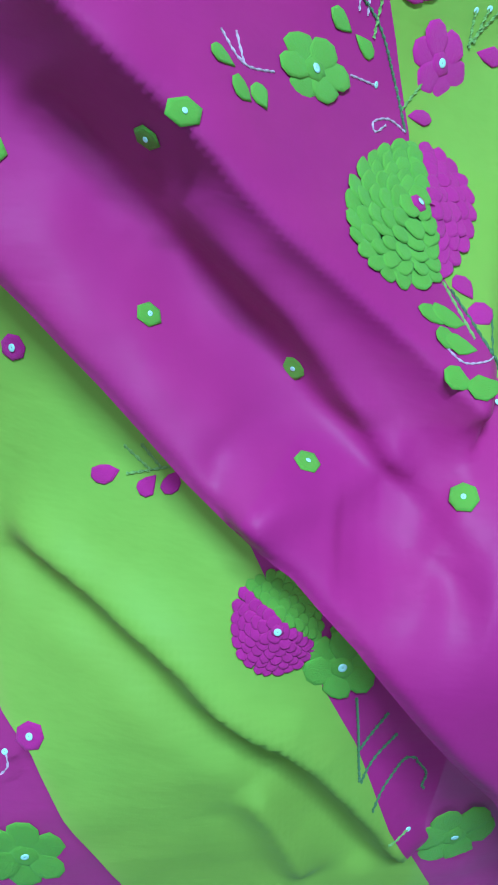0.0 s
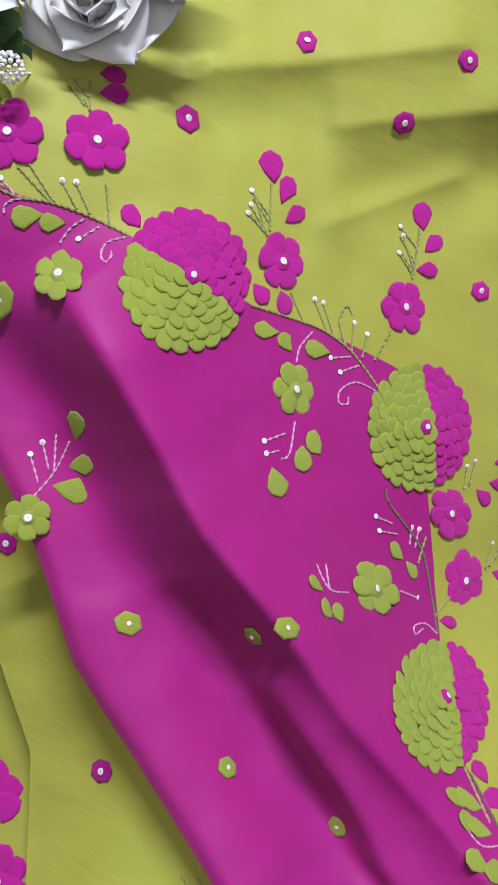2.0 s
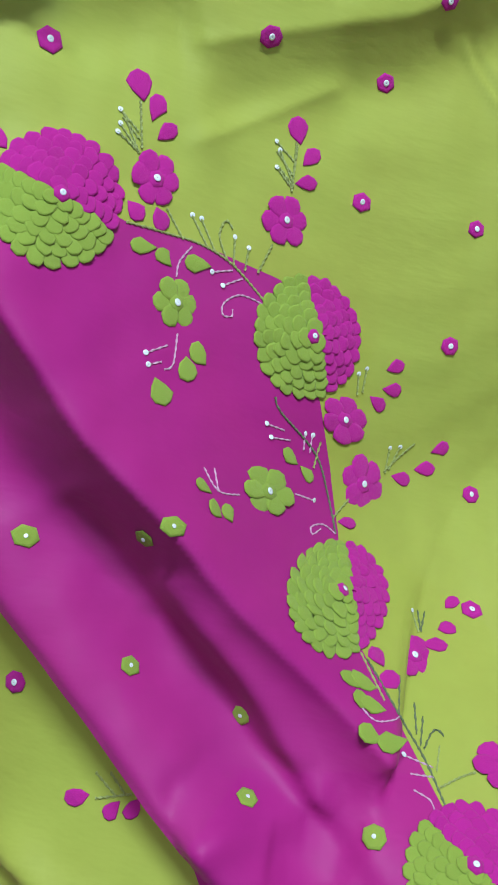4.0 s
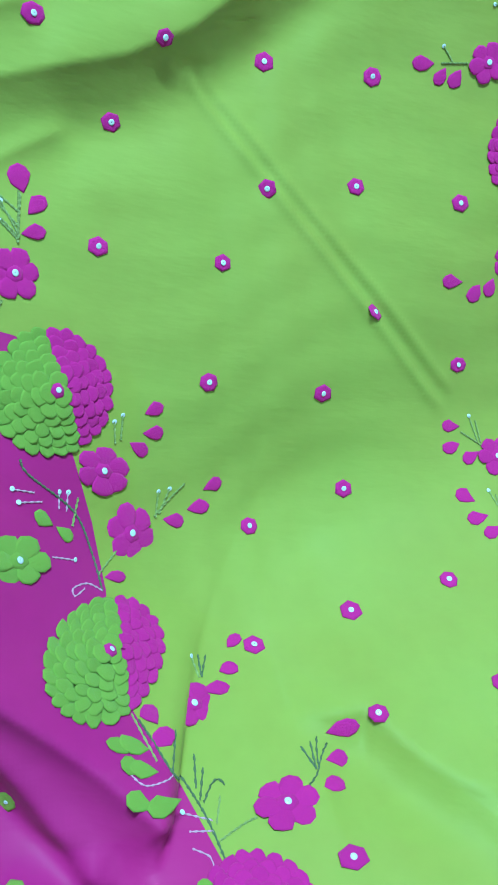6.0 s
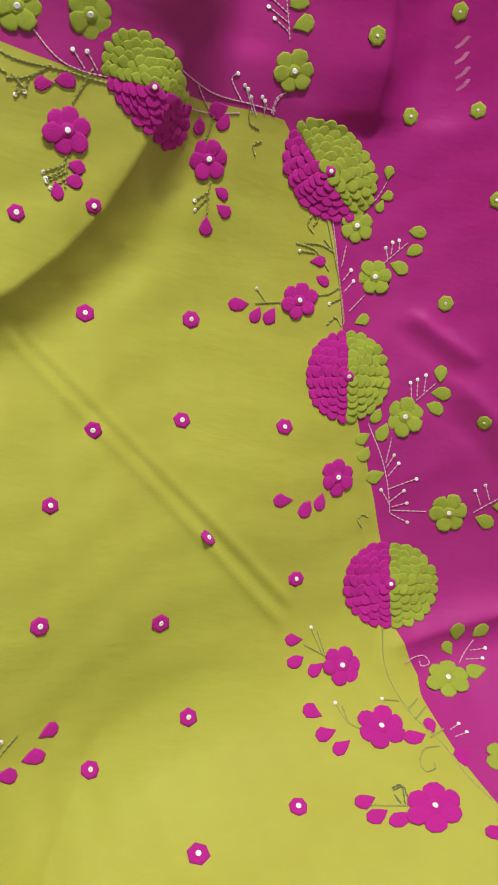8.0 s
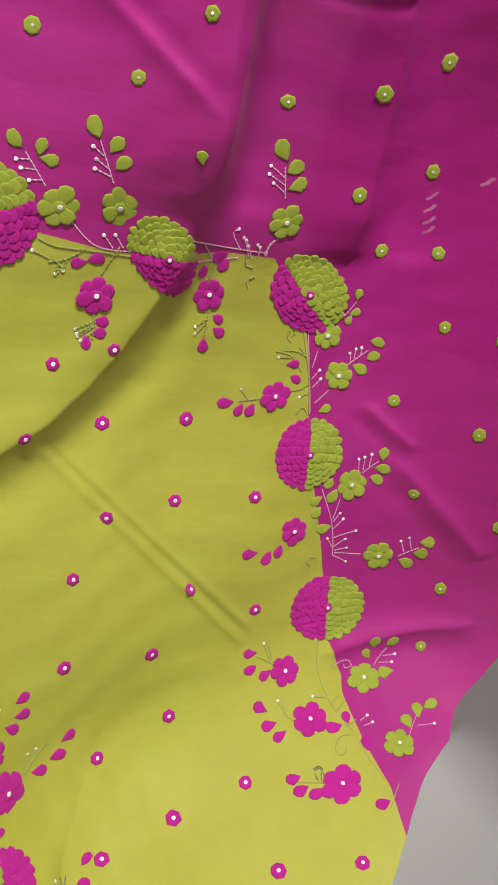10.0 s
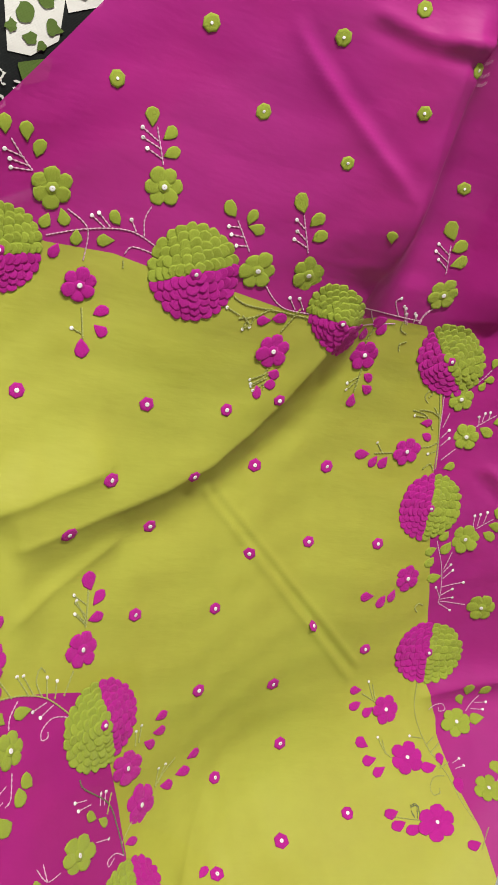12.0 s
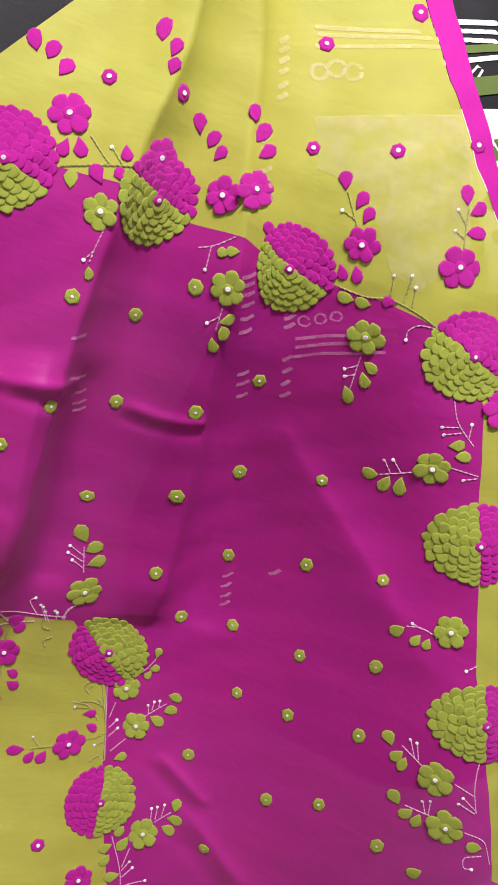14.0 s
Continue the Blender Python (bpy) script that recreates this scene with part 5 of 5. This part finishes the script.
stitch("p", 1, (0.412, 0.748), (0.418, 0.755))
stitch("p", 1, (0.649, -0.051), (0.628, -0.052))
stitch("p", 0, (0.633, -0.044), (0.614, -0.059))
stitch("p", 0, (0.615, 0.128), (0.632, 0.142))
stitch("p", 1, (0.613, 0.148), (0.619, 0.135))
stitch("p", 1, (0.620, 0.153), (0.625, 0.140))
stitch("o", 0, (0.575, -0.086), (0.552, -0.097))
stitch("d", 0, (0.490, -0.076), (0.499, -0.075), (0.495, -0.084))
stitch("o", 0, (0.099, 0.130), (0.099, 0.145), (0.099, 0.162))
stitch("o", 1, (0.087, 0.143), (0.099, 0.132))
stitch("o", 0, (0.099, 0.140), (0.086, 0.153))
stitch("o", 1, (0.085, 0.159), (0.099, 0.149))
stitch("o", 1, (-0.015, 0.141), (-0.003, 0.134))
stitch("o", 1, (-0.015, 0.154), (-0.003, 0.144))
stitch("o", 0, (-0.002, 0.140), (-0.013, 0.150))
stitch("o", 0, (-0.109, 0.171), (-0.112, 0.187))
stitch("o", 0, (-0.109, 0.173), (-0.122, 0.181))
stitch("o", 0, (-0.111, 0.178), (-0.120, 0.185))
stitch("o", 0, (-0.112, 0.173), (-0.117, 0.178))
stitch("o", 0, (0.019, 0.104), (0.025, 0.096), (0.031, 0.088))
stitch("o", 0, (0.468, 0.372), (0.476, 0.348), (0.484, 0.323), (0.491, 0.288))
stitch("o", 0, (0.477, 0.346), (0.465, 0.351), (0.450, 0.351))
stitch("o", 0, (0.476, 0.347), (0.467, 0.356))
stitch("o", 0, (0.456, 0.378), (0.451, 0.367), (0.457, 0.360))
stitch("o", 0, (0.485, 0.318), (0.475, 0.311), (0.463, 0.309))
stitch("o", 1, (0.477, 0.303), (0.486, 0.308))
stitch("o", 0, (0.489, 0.285), (0.483, 0.292), (0.476, 0.285))
stitch("d", 0, (0.129, -0.316), (0.133, -0.342), (0.136, -0.368), layer="under")
stitch("d", 0, (0.135, -0.349), (0.147, -0.327), layer="under")
stitch("d", 0, (0.137, -0.369), (0.154, -0.342), layer="under")
stitch("d", 0, (0.145, -0.388), (0.155, -0.374), (0.162, -0.362), (0.169, -0.363), layer="under")
stitch("d", 0, (0.169, -0.365), (0.176, -0.375), (0.175, -0.384), (0.177, -0.387), layer="under")
stitch("o", 1, (0.171, -0.414), (0.158, -0.416), layer="under")
stitch("p", 1, (-0.043, -0.370), (-0.042, -0.376), (-0.046, -0.381), layer="under")
stitch("o", 0, (0.018, -0.214), (0.030, -0.222), layer="under")
stitch("o", 0, (0.026, -0.212), (0.035, -0.220), layer="under")
stitch("o", 0, (0.019, -0.226), (0.039, -0.219), layer="under")
# ---------------------------------------------------------------- printed saree underneath
printed = tagged(new("printed_saree"), "black cotton saree printed with white bands and green leaves, lying underneath", "saree")


def strip(line, wide):
    """The outline of a band of even width along a line."""
    left, right = [], []
    for i, (px, py) in enumerate(line):
        (ax, ay), (bx, by) = line[max(i - 1, 0)], line[min(i + 1, len(line) - 1)]
        n = math.hypot(bx - ax, by - ay) or 1
        nx, ny = -(by - ay) / n * wide / 2, (bx - ax) / n * wide / 2
        left.append((px + nx, py + ny))
        right.append((px - nx, py - ny))
    return left + right[::-1]


def beneath(x, y):
    return surface(x, y, "print")


def printed_patch(name, poly, mat, drop, label=""):
    xs, ys = [p[0] for p in poly], [p[1] for p in poly]
    step = max(0.0015, (max(xs) - min(xs)) / 60)
    pts, tris = sheet(min(xs) - step, max(xs) + step, min(ys) - step, max(ys) + step, step)
    pts, tris, _ = cut(pts, tris, poly)
    if len(tris):
        panel(name, pts, tris, beneath, MAT[mat], printed, label, drop)


pts, tris = sheet(-0.45, 1.15, 0.30, 1.42, 0.01)
pts, tris, _ = cut(pts, tris, [(-0.44, 0.42), (-0.05, 0.46), (0.07, 0.60), (0.25, 0.88), (0.32, 0.95), (0.44, 0.93), (0.45, 0.55), (0.50, 0.40), (0.7, 0.34), (1.1, 0.5), (1.12, 1.4), (-0.44, 1.4)])
panel("black_cloth", pts, tris, beneath, MAT["black"], printed, "plain black ground of the print")
for line, wide in (
    ([(0.392, 0.998), (0.607, 1.075)], 0.0050), ([(0.393, 0.991), (0.607, 1.066)], 0.0042), ([(0.394, 0.984), (0.607, 1.057)], 0.0042), ([(0.548, 1.013), (0.608, 1.042)], 0.0045),
    ([(0.462, 0.754), (0.560, 0.784)], 0.0050), ([(0.466, 0.746), (0.563, 0.777)], 0.0042), ([(0.470, 0.739), (0.566, 0.772)], 0.0042),
    ([(0.461, 0.767), (0.468, 0.770)], 0.005), ([(0.468, 0.753), (0.475, 0.757)], 0.005), ([(0.486, 0.768), (0.494, 0.773)], 0.005), ([(0.498, 0.745), (0.504, 0.750)], 0.005),
    ([(0.551, 0.525), (0.559, 0.534)], 0.004), ([(0.555, 0.516), (0.563, 0.525)], 0.004), ([(0.555, 0.452), (0.561, 0.453)], 0.003), ([(0.556, 0.447), (0.562, 0.448)], 0.003), ([(0.562, 0.422), (0.567, 0.423)], 0.003),
):
    printed_patch("white_band", strip(line, wide), "print_white", 0.0010)
for line in ([(0.579, 1.015), (0.586, 1.025), (0.591, 1.023), (0.587, 1.015), (0.582, 1.003), (0.575, 0.996)], [(0.451, 0.973), (0.456, 0.979), (0.463, 0.975), (0.459, 0.966), (0.452, 0.968)], [(0.467, 0.977), (0.474, 0.983), (0.479, 0.978), (0.474, 0.970)], [(0.501, 0.777), (0.504, 0.783), (0.512, 0.779), (0.511, 0.772)], [(0.514, 0.783), (0.517, 0.788), (0.525, 0.784), (0.522, 0.778)], [(0.528, 0.789), (0.532, 0.793), (0.538, 0.790), (0.536, 0.784)], [(-0.031, 0.570), (-0.025, 0.568), (-0.028, 0.562), (-0.023, 0.560)], [(-0.030, 0.552), (-0.024, 0.552), (-0.021, 0.547), (-0.025, 0.543)], [(-0.018, 0.565), (-0.012, 0.564), (-0.014, 0.559), (-0.018, 0.560)]):
    printed_patch("white_scroll", strip(line, 0.0022), "print_white", 0.0012)
printed_patch("white_ground", [(0.455, 0.937), (0.623, 0.998), (0.665, 0.841), (0.490, 0.802)], "print_white", 0.0008)
printed_patch("white_ground", [(-0.035, 0.620), (0.008, 0.632), (0.009, 0.599), (-0.009, 0.584), (-0.026, 0.583)], "print_white", 0.0008)
printed_patch("white_ground", [(0.006, 0.632), (0.037, 0.641), (0.035, 0.630), (0.012, 0.619)], "print_white", 0.0008)
printed_patch("green_band", [(0.568, 1.006), (0.620, 1.030), (0.621, 1.013), (0.572, 0.990)], "print_green", 0.0014)
printed_patch("green_band", [(-0.018, 0.577), (0.007, 0.587), (0.006, 0.571), (-0.010, 0.563)], "print_green", 0.0014)
printed_patch("green_band", strip([(0.548, 1.025), (0.607, 1.051)], 0.007), "print_green", 0.0012)


def printed_leaf(x, y, r, a, mat="print_green"):
    pr = random.Random(int((x * 7 + y) * 1e4))
    n = 11
    printed_patch("printed_leaf", [(x + r * pr.uniform(0.45, 1.1) * math.cos(a + 2 * math.pi * i / n) * (1.4 if i % 2 else 0.8), y + r * pr.uniform(0.45, 1.0) * math.sin(a + 2 * math.pi * i / n)) for i in range(n)], mat, 0.0016)


lr = random.Random(11)
for x, y, r in ((-0.006, 0.625, 0.009), (0.002, 0.606, 0.007), (-0.018, 0.611, 0.008), (-0.012, 0.596, 0.006), (-0.026, 0.600, 0.006), (-0.002, 0.592, 0.005), (0.020, 0.634, 0.006)):
    printed_leaf(x, y, r, lr.uniform(0, 6))
for i in range(26):
    u, v = lr.uniform(0.02, 0.98), lr.uniform(0.04, 0.96)
    printed_leaf(0.46 + 0.17 * u + 0.035 * (1 - v), 0.815 + 0.115 * v + 0.05 * u, lr.uniform(0.006, 0.011), lr.uniform(0, 6), "print_green" if i % 4 else "black")
for i in range(10):
    printed_leaf(lr.uniform(0.60, 0.66), lr.uniform(0.90, 0.97), lr.uniform(0.006, 0.010), lr.uniform(0, 6))

# ---------------------------------------------------------------- pale overlays laid on the cloth, painting the print seen through it
def glimpse(poly, mat, label=""):
    xs, ys = [p[0] for p in poly], [p[1] for p in poly]
    step = max(0.0012, (max(xs) - min(xs)) / 60)
    pts, tris = sheet(min(xs) - step, max(xs) + step, min(ys) - step, max(ys) + step, step)
    pts, tris, _ = cut(pts, tris, poly)
    if len(tris):
        panel("pale_band", pts, tris, surface, MAT[mat], saree, label, 0.0007)


for line, wide, mat in (
    ([(0.497, 0.739), (0.512, 0.747), (0.529, 0.752), (0.546, 0.758)], 0.0028, "overlay_m"),
    ([(0.494, 0.747), (0.510, 0.755), (0.525, 0.760)], 0.0028, "overlay_m"),
    ([(0.491, 0.754), (0.508, 0.762), (0.519, 0.765)], 0.0028, "overlay_m"),
    ([(0.494, 0.770), (0.494, 0.768), (0.493, 0.766), (0.490, 0.766), (0.488, 0.767), (0.486, 0.770), (0.486, 0.772), (0.488, 0.774), (0.491, 0.773), (0.493, 0.771)], 0.0016, "overlay_m"),
    ([(0.502, 0.775), (0.502, 0.772), (0.501, 0.771), (0.498, 0.770), (0.496, 0.772), (0.495, 0.774), (0.495, 0.777), (0.496, 0.778), (0.499, 0.778), (0.501, 0.776)], 0.0016, "overlay_m"),
    ([(0.509, 0.779), (0.510, 0.777), (0.509, 0.775), (0.506, 0.775), (0.504, 0.776), (0.503, 0.779), (0.503, 0.781), (0.504, 0.782), (0.507, 0.782), (0.509, 0.780)], 0.0016, "overlay_m"),
    ([(0.423, 0.789), (0.430, 0.792), (0.436, 0.797)], 0.0034, "overlay_m"),
    ([(0.427, 0.783), (0.433, 0.786), (0.438, 0.790)], 0.0034, "overlay_m"),
    ([(0.430, 0.776), (0.437, 0.779), (0.442, 0.783)], 0.0034, "overlay_m"),
    ([(0.435, 0.768), (0.441, 0.771), (0.446, 0.775)], 0.0034, "overlay_m"),
    ([(0.439, 0.758), (0.446, 0.760), (0.451, 0.765)], 0.0034, "overlay_m"),
    ([(0.444, 0.747), (0.451, 0.750), (0.455, 0.754)], 0.0034, "overlay_m"),
    ([(0.464, 0.713), (0.469, 0.715), (0.473, 0.719)], 0.0034, "overlay_m"),
    ([(0.468, 0.704), (0.474, 0.707), (0.478, 0.711)], 0.0034, "overlay_m"),
    ([(0.474, 0.694), (0.479, 0.696), (0.482, 0.700)], 0.0034, "overlay_m"),
    ([(0.477, 0.768), (0.480, 0.770), (0.482, 0.774)], 0.0034, "overlay_m"),
    ([(0.480, 0.761), (0.483, 0.763), (0.485, 0.767)], 0.0034, "overlay_m"),
    ([(0.492, 0.734), (0.494, 0.736), (0.496, 0.740)], 0.0034, "overlay_m"),
    ([(0.497, 0.724), (0.499, 0.726), (0.501, 0.730)], 0.0034, "overlay_m"),
    ([(0.502, 0.713), (0.504, 0.716), (0.505, 0.719)], 0.0034, "overlay_m"),
    ([(0.506, 0.703), (0.509, 0.706), (0.510, 0.709)], 0.0034, "overlay_m"),
    ([(0.306, 0.708), (0.312, 0.710), (0.322, 0.715)], 0.0026, "overlay_m"),
    ([(0.318, 0.676), (0.331, 0.679), (0.339, 0.683)], 0.0026, "overlay_m"),
    ([(0.330, 0.664), (0.339, 0.667), (0.345, 0.671)], 0.0026, "overlay_m"),
    ([(0.335, 0.656), (0.343, 0.658), (0.349, 0.662)], 0.0026, "overlay_m"),
    ([(0.338, 0.650), (0.346, 0.652), (0.351, 0.656)], 0.0026, "overlay_m"),
    ([(0.545, 0.512), (0.548, 0.515), (0.551, 0.520)], 0.0026, "overlay_m"),
    ([(0.547, 0.501), (0.551, 0.504), (0.553, 0.509)], 0.0026, "overlay_m"),
    ([(0.550, 0.490), (0.554, 0.493), (0.556, 0.498)], 0.0026, "overlay_m"),
    ([(0.552, 0.481), (0.556, 0.484), (0.558, 0.489)], 0.0026, "overlay_m"),
    ([(0.572, 0.529), (0.575, 0.532), (0.577, 0.537)], 0.003, "overlay_m"),
    ([(0.440, 1.008), (0.476, 1.014), (0.513, 1.022)], 0.0034, "overlay_g"),
    ([(0.442, 1.002), (0.480, 1.009), (0.522, 1.019)], 0.0034, "overlay_g"),
    ([(0.441, 0.991), (0.484, 1.001), (0.528, 1.013)], 0.0034, "overlay_g"),
    ([(0.411, 0.983), (0.415, 0.986), (0.419, 0.991)], 0.004, "overlay_g"),
    ([(0.412, 0.975), (0.416, 0.978), (0.420, 0.982)], 0.004, "overlay_g"),
    ([(0.413, 0.966), (0.417, 0.969), (0.421, 0.974)], 0.004, "overlay_g"),
    ([(0.414, 0.957), (0.418, 0.960), (0.422, 0.964)], 0.004, "overlay_g"),
    ([(0.415, 0.945), (0.419, 0.948), (0.423, 0.953)], 0.004, "overlay_g"),
    ([(0.416, 0.936), (0.420, 0.939), (0.424, 0.943)], 0.004, "overlay_g"),
    ([(0.453, 0.971), (0.452, 0.967), (0.449, 0.964), (0.445, 0.963), (0.442, 0.965), (0.441, 0.969), (0.442, 0.974), (0.446, 0.976), (0.450, 0.976), (0.452, 0.973)], 0.003, "overlay_g"),
    ([(0.463, 0.977), (0.463, 0.972), (0.460, 0.969), (0.456, 0.969), (0.453, 0.971), (0.452, 0.975), (0.454, 0.980), (0.457, 0.982), (0.461, 0.982), (0.463, 0.979)], 0.003, "overlay_g"),
    ([(0.474, 0.976), (0.474, 0.972), (0.471, 0.969), (0.467, 0.968), (0.465, 0.971), (0.464, 0.975), (0.465, 0.979), (0.468, 0.982), (0.472, 0.981), (0.474, 0.978)], 0.003, "overlay_g"),
    ([(0.409, 0.898), (0.413, 0.901), (0.416, 0.905)], 0.004, "overlay_g"),
    ([(0.410, 0.891), (0.414, 0.893), (0.418, 0.897)], 0.004, "overlay_g"),
    ([(0.415, 0.875), (0.419, 0.877), (0.422, 0.881)], 0.004, "overlay_g"),
    ([(0.419, 0.862), (0.423, 0.864), (0.426, 0.868)], 0.004, "overlay_g"),
    ([(0.422, 0.851), (0.426, 0.854), (0.429, 0.858)], 0.004, "overlay_g"),
):
    glimpse(strip(line, wide), mat, "pale band laid on the thin cloth, painted as print seen through it")
glimpse([(0.448, 0.932), (0.494, 0.943), (0.546, 0.958), (0.566, 0.919), (0.576, 0.855), (0.546, 0.809), (0.521, 0.821), (0.486, 0.882), (0.457, 0.890)], "overlay_haze_g", "pale patch laid on lime cloth, painted as print ground seen through it")

# ---------------------------------------------------------------- artificial roses beside the cloth
bouquet = tagged(new("rose_bouquet"), "white artificial roses with berries and dark leaves, lying on cloth", "flowers")
bouquet.location = (-0.14, 0.22, float(surface(np.array(-0.14), np.array(0.22))))
bpy.context.view_layer.update()


def rose_petal(wide, high, cup, curl, seed):
    """A curved petal standing on its root, hollow towards +y, with a rolled and waved lip."""
    r = random.Random(seed)
    nu, nv = 16, 16
    v, f = [], []
    ph = r.uniform(0, 6)
    for j in range(nv + 1):
        t = j / nv
        half = wide * (0.34 + 0.66 * math.sin(min(1, t * 1.25) * math.pi / 2)) * math.sqrt(max(0.003, 1 - (max(0, t - 0.45) / 0.55) ** 2.6))
        for i in range(nu + 1):
            s = 2 * i / nu - 1
            a = s * cup
            x = half * math.sin(a) / math.sin(cup)
            y = -half * (1 - math.cos(a)) / math.sin(cup) * -1 - curl * high * max(0, t - 0.55) ** 2 * 2.4
            z = high * t - 0.10 * high * abs(s) ** 2.5 * t - curl * high * 0.45 * max(0, t - 0.8)
            y += 0.05 * wide * math.sin(3.1 * s + ph) * t * t
            z += 0.035 * high * math.sin(4.3 * s + ph * 2) * t * t
            v.append((x, y, z))
    for j in range(nv):
        for i in range(nu):
            k = j * (nu + 1) + i
            f.append((k, k + 1, k + nu + 2, k + nu + 1))
    me = bpy.data.meshes.new("petal")
    me.from_pydata(v, [], f)
    for q in me.polygons:
        q.use_smooth = True
    me.materials.append(MAT["rose"])
    return me


def rose(x, y, z, r, lean, turn, seed):
    """A rose head: petals winding out from a tight heart."""
    rr = random.Random(seed)
    m0 = pose(x, y, z, lean, 0, turn)
    bm = bmesh.new()
    bmesh.ops.create_uvsphere(bm, u_segments=14, v_segments=9, radius=r * 0.30)
    bmesh.ops.scale(bm, vec=(1, 1, 1.25), verts=bm.verts)
    me = bpy.data.meshes.new("rose_head")
    bm.to_mesh(me); bm.free()
    me.materials.append(MAT["rose"])
    for q in me.polygons:
        q.use_smooth = True
    head = part("rose_head", me, bouquet)
    head.matrix_world = m0 @ pose(0, 0, r * 0.30)
    for k in range(16):
        u = k / 15
        a = 137.5 * k + rr.uniform(-12, 12)
        tilt = -8 + 62 * u ** 1.3
        wide, high = r * (0.34 + 0.42 * u), r * (0.98 - 0.12 * u)
        me = rose_petal(wide, high, 1.25 - 0.55 * u, 0.15 + 0.75 * u, seed * 40 + k)
        m = m0 @ pose(0, 0, 0, 0, 0, a) @ pose(0, -r * (0.12 + 0.20 * u), -r * 0.05 * u, tilt, 0, 0)
        child("petal", me, head, m)


def berries(x, y, z, r, mat, seed, label):
    """A tight ball of small buds on a stalk."""
    rr = random.Random(seed)
    bm = bmesh.new()
    for i in range(46):
        h = 1 - 1.55 * i / 45
        a = i * 2.39996
        q = math.sqrt(max(0, 1 - h * h))
        bmesh.ops.create_icosphere(bm, subdivisions=1, radius=r * rr.uniform(0.17, 0.23), matrix=Matrix.Translation((r * q * math.cos(a), r * q * math.sin(a), r * h)))
    bmesh.ops.create_cone(bm, segments=6, radius1=r * 0.1, radius2=r * 0.1, depth=r * 4, matrix=pose(0, 0, -r * 1.9, 8, 5, 0))
    me = bpy.data.meshes.new("berry_sprig")
    bm.to_mesh(me); bm.free()
    me.materials.append(MAT[mat])
    for q in me.polygons:
        q.use_smooth = True
    ob = part("berry_sprig", me, bouquet, None, label)
    ob.matrix_world = pose(x, y, z, rr.uniform(-20, 20), rr.uniform(-20, 20), rr.uniform(0, 360))


def bunch_leaf(x, y, z, length, a, tilt, mat="leaf"):
    v, f, n = [], [], 9
    for i in range(n + 1):
        t = i / n
        w = 0.30 * length * math.sin(math.pi * min(1, t * 0.96 + 0.04)) ** 0.8 * (1.1 - 0.5 * t)
        jag = 0.12 * w * (i % 2)
        for s in (-1, -0.5, 0, 0.5, 1):
            v.append((length * t, s * (w - jag), 0.10 * length * (s * s - 0.5) * math.sin(math.pi * t) - 0.25 * length * t * t))
    for i in range(n):
        f += [(i * 5 + k, i * 5 + k + 1, i * 5 + k + 6, i * 5 + k + 5) for k in range(4)]
    me = bpy.data.meshes.new("leaf")
    me.from_pydata(v, [], f)
    for q in me.polygons:
        q.use_smooth = True
    me.materials.append(MAT[mat])
    ob = part("leaf", me, bouquet)
    ob.matrix_world = pose(x, y, z, 0, -tilt, a)


def on_cloth(x, y):
    return float(surface(np.array(x), np.array(y)))


G = on_cloth(-0.11, 0.21)
rose(-0.116, 0.230, G + 0.008, 0.040, 16, -25, 1)
rose(-0.186, 0.226, G + 0.012, 0.038, -10, 80, 2)
rose(-0.098, 0.300, G + 0.016, 0.038, -14, 140, 3)
rose(-0.165, 0.292, G + 0.020, 0.036, -8, 200, 4)
berries(-0.149, 0.178, G + 0.036, 0.0068, "rose", 1, "ball of tiny white buds")
berries(-0.164, 0.166, G + 0.034, 0.0065, "rose", 2, "ball of tiny white buds")
berries(-0.148, 0.213, G + 0.050, 0.0064, "sprig", 3, "ball of tiny green buds")
berries(-0.070, 0.240, G + 0.040, 0.0050, "sprig", 4, "ball of tiny green buds")
berries(-0.190, 0.180, G + 0.040, 0.0065, "rose", 5, "ball of tiny white buds")
for x, y, dz, length, a, tilt in (
    (-0.15, 0.205, 0.020, 0.045, 200, -10), (-0.15, 0.200, 0.018, 0.040, 235, -15), (-0.155, 0.20, 0.016, 0.045, 260, -12), (-0.10, 0.235, 0.034, 0.045, 15, 0),
    (-0.10, 0.240, 0.036, 0.040, 40, 5), (-0.165, 0.20, 0.022, 0.050, 215, -5), (-0.17, 0.195, 0.016, 0.05, 250, -8), (-0.16, 0.205, 0.014, 0.045, 180, -8), (-0.145, 0.195, 0.012, 0.03, 245, -5),
):
    bunch_leaf(x, y, G + dz, length, a, tilt)
bunch_leaf(-0.156, 0.172, G + 0.024, 0.018, 260, -10, "g")
bunch_leaf(-0.156, 0.172, G + 0.024, 0.016, 310, -10, "g")


# ---------------------------------------------------------------- lamps
def tube_lamp():
    thing = tagged(new("tube_light"), "white tube light fixed to a plain wall", "lamp")
    thing.location = (-0.38, 2.775, 1.93)
    bpy.context.view_layer.update()
    part("housing", box_mesh("housing", 1.28, 0.05, 0.07, MAT["lamp"], 0.008), thing)
    for s in (-1, 1):
        part("end_cap", box_mesh("end_cap", 0.03, 0.07, 0.08, MAT["lamp"], 0.006), thing, pose(s * 0.63, -0.02, 0))
    # Housing for the added overhead fill, out of view.
    thing = tagged(new("added_fill_lamp"), "square white housing on the ceiling, added for the unseen fill light", "lamp")
    thing.location = (0.35, 0.4, 2.57)
    part("housing", box_mesh("housing", 0.56, 0.56, 0.06, MAT["lamp"], 0.01), thing)


tube_lamp()
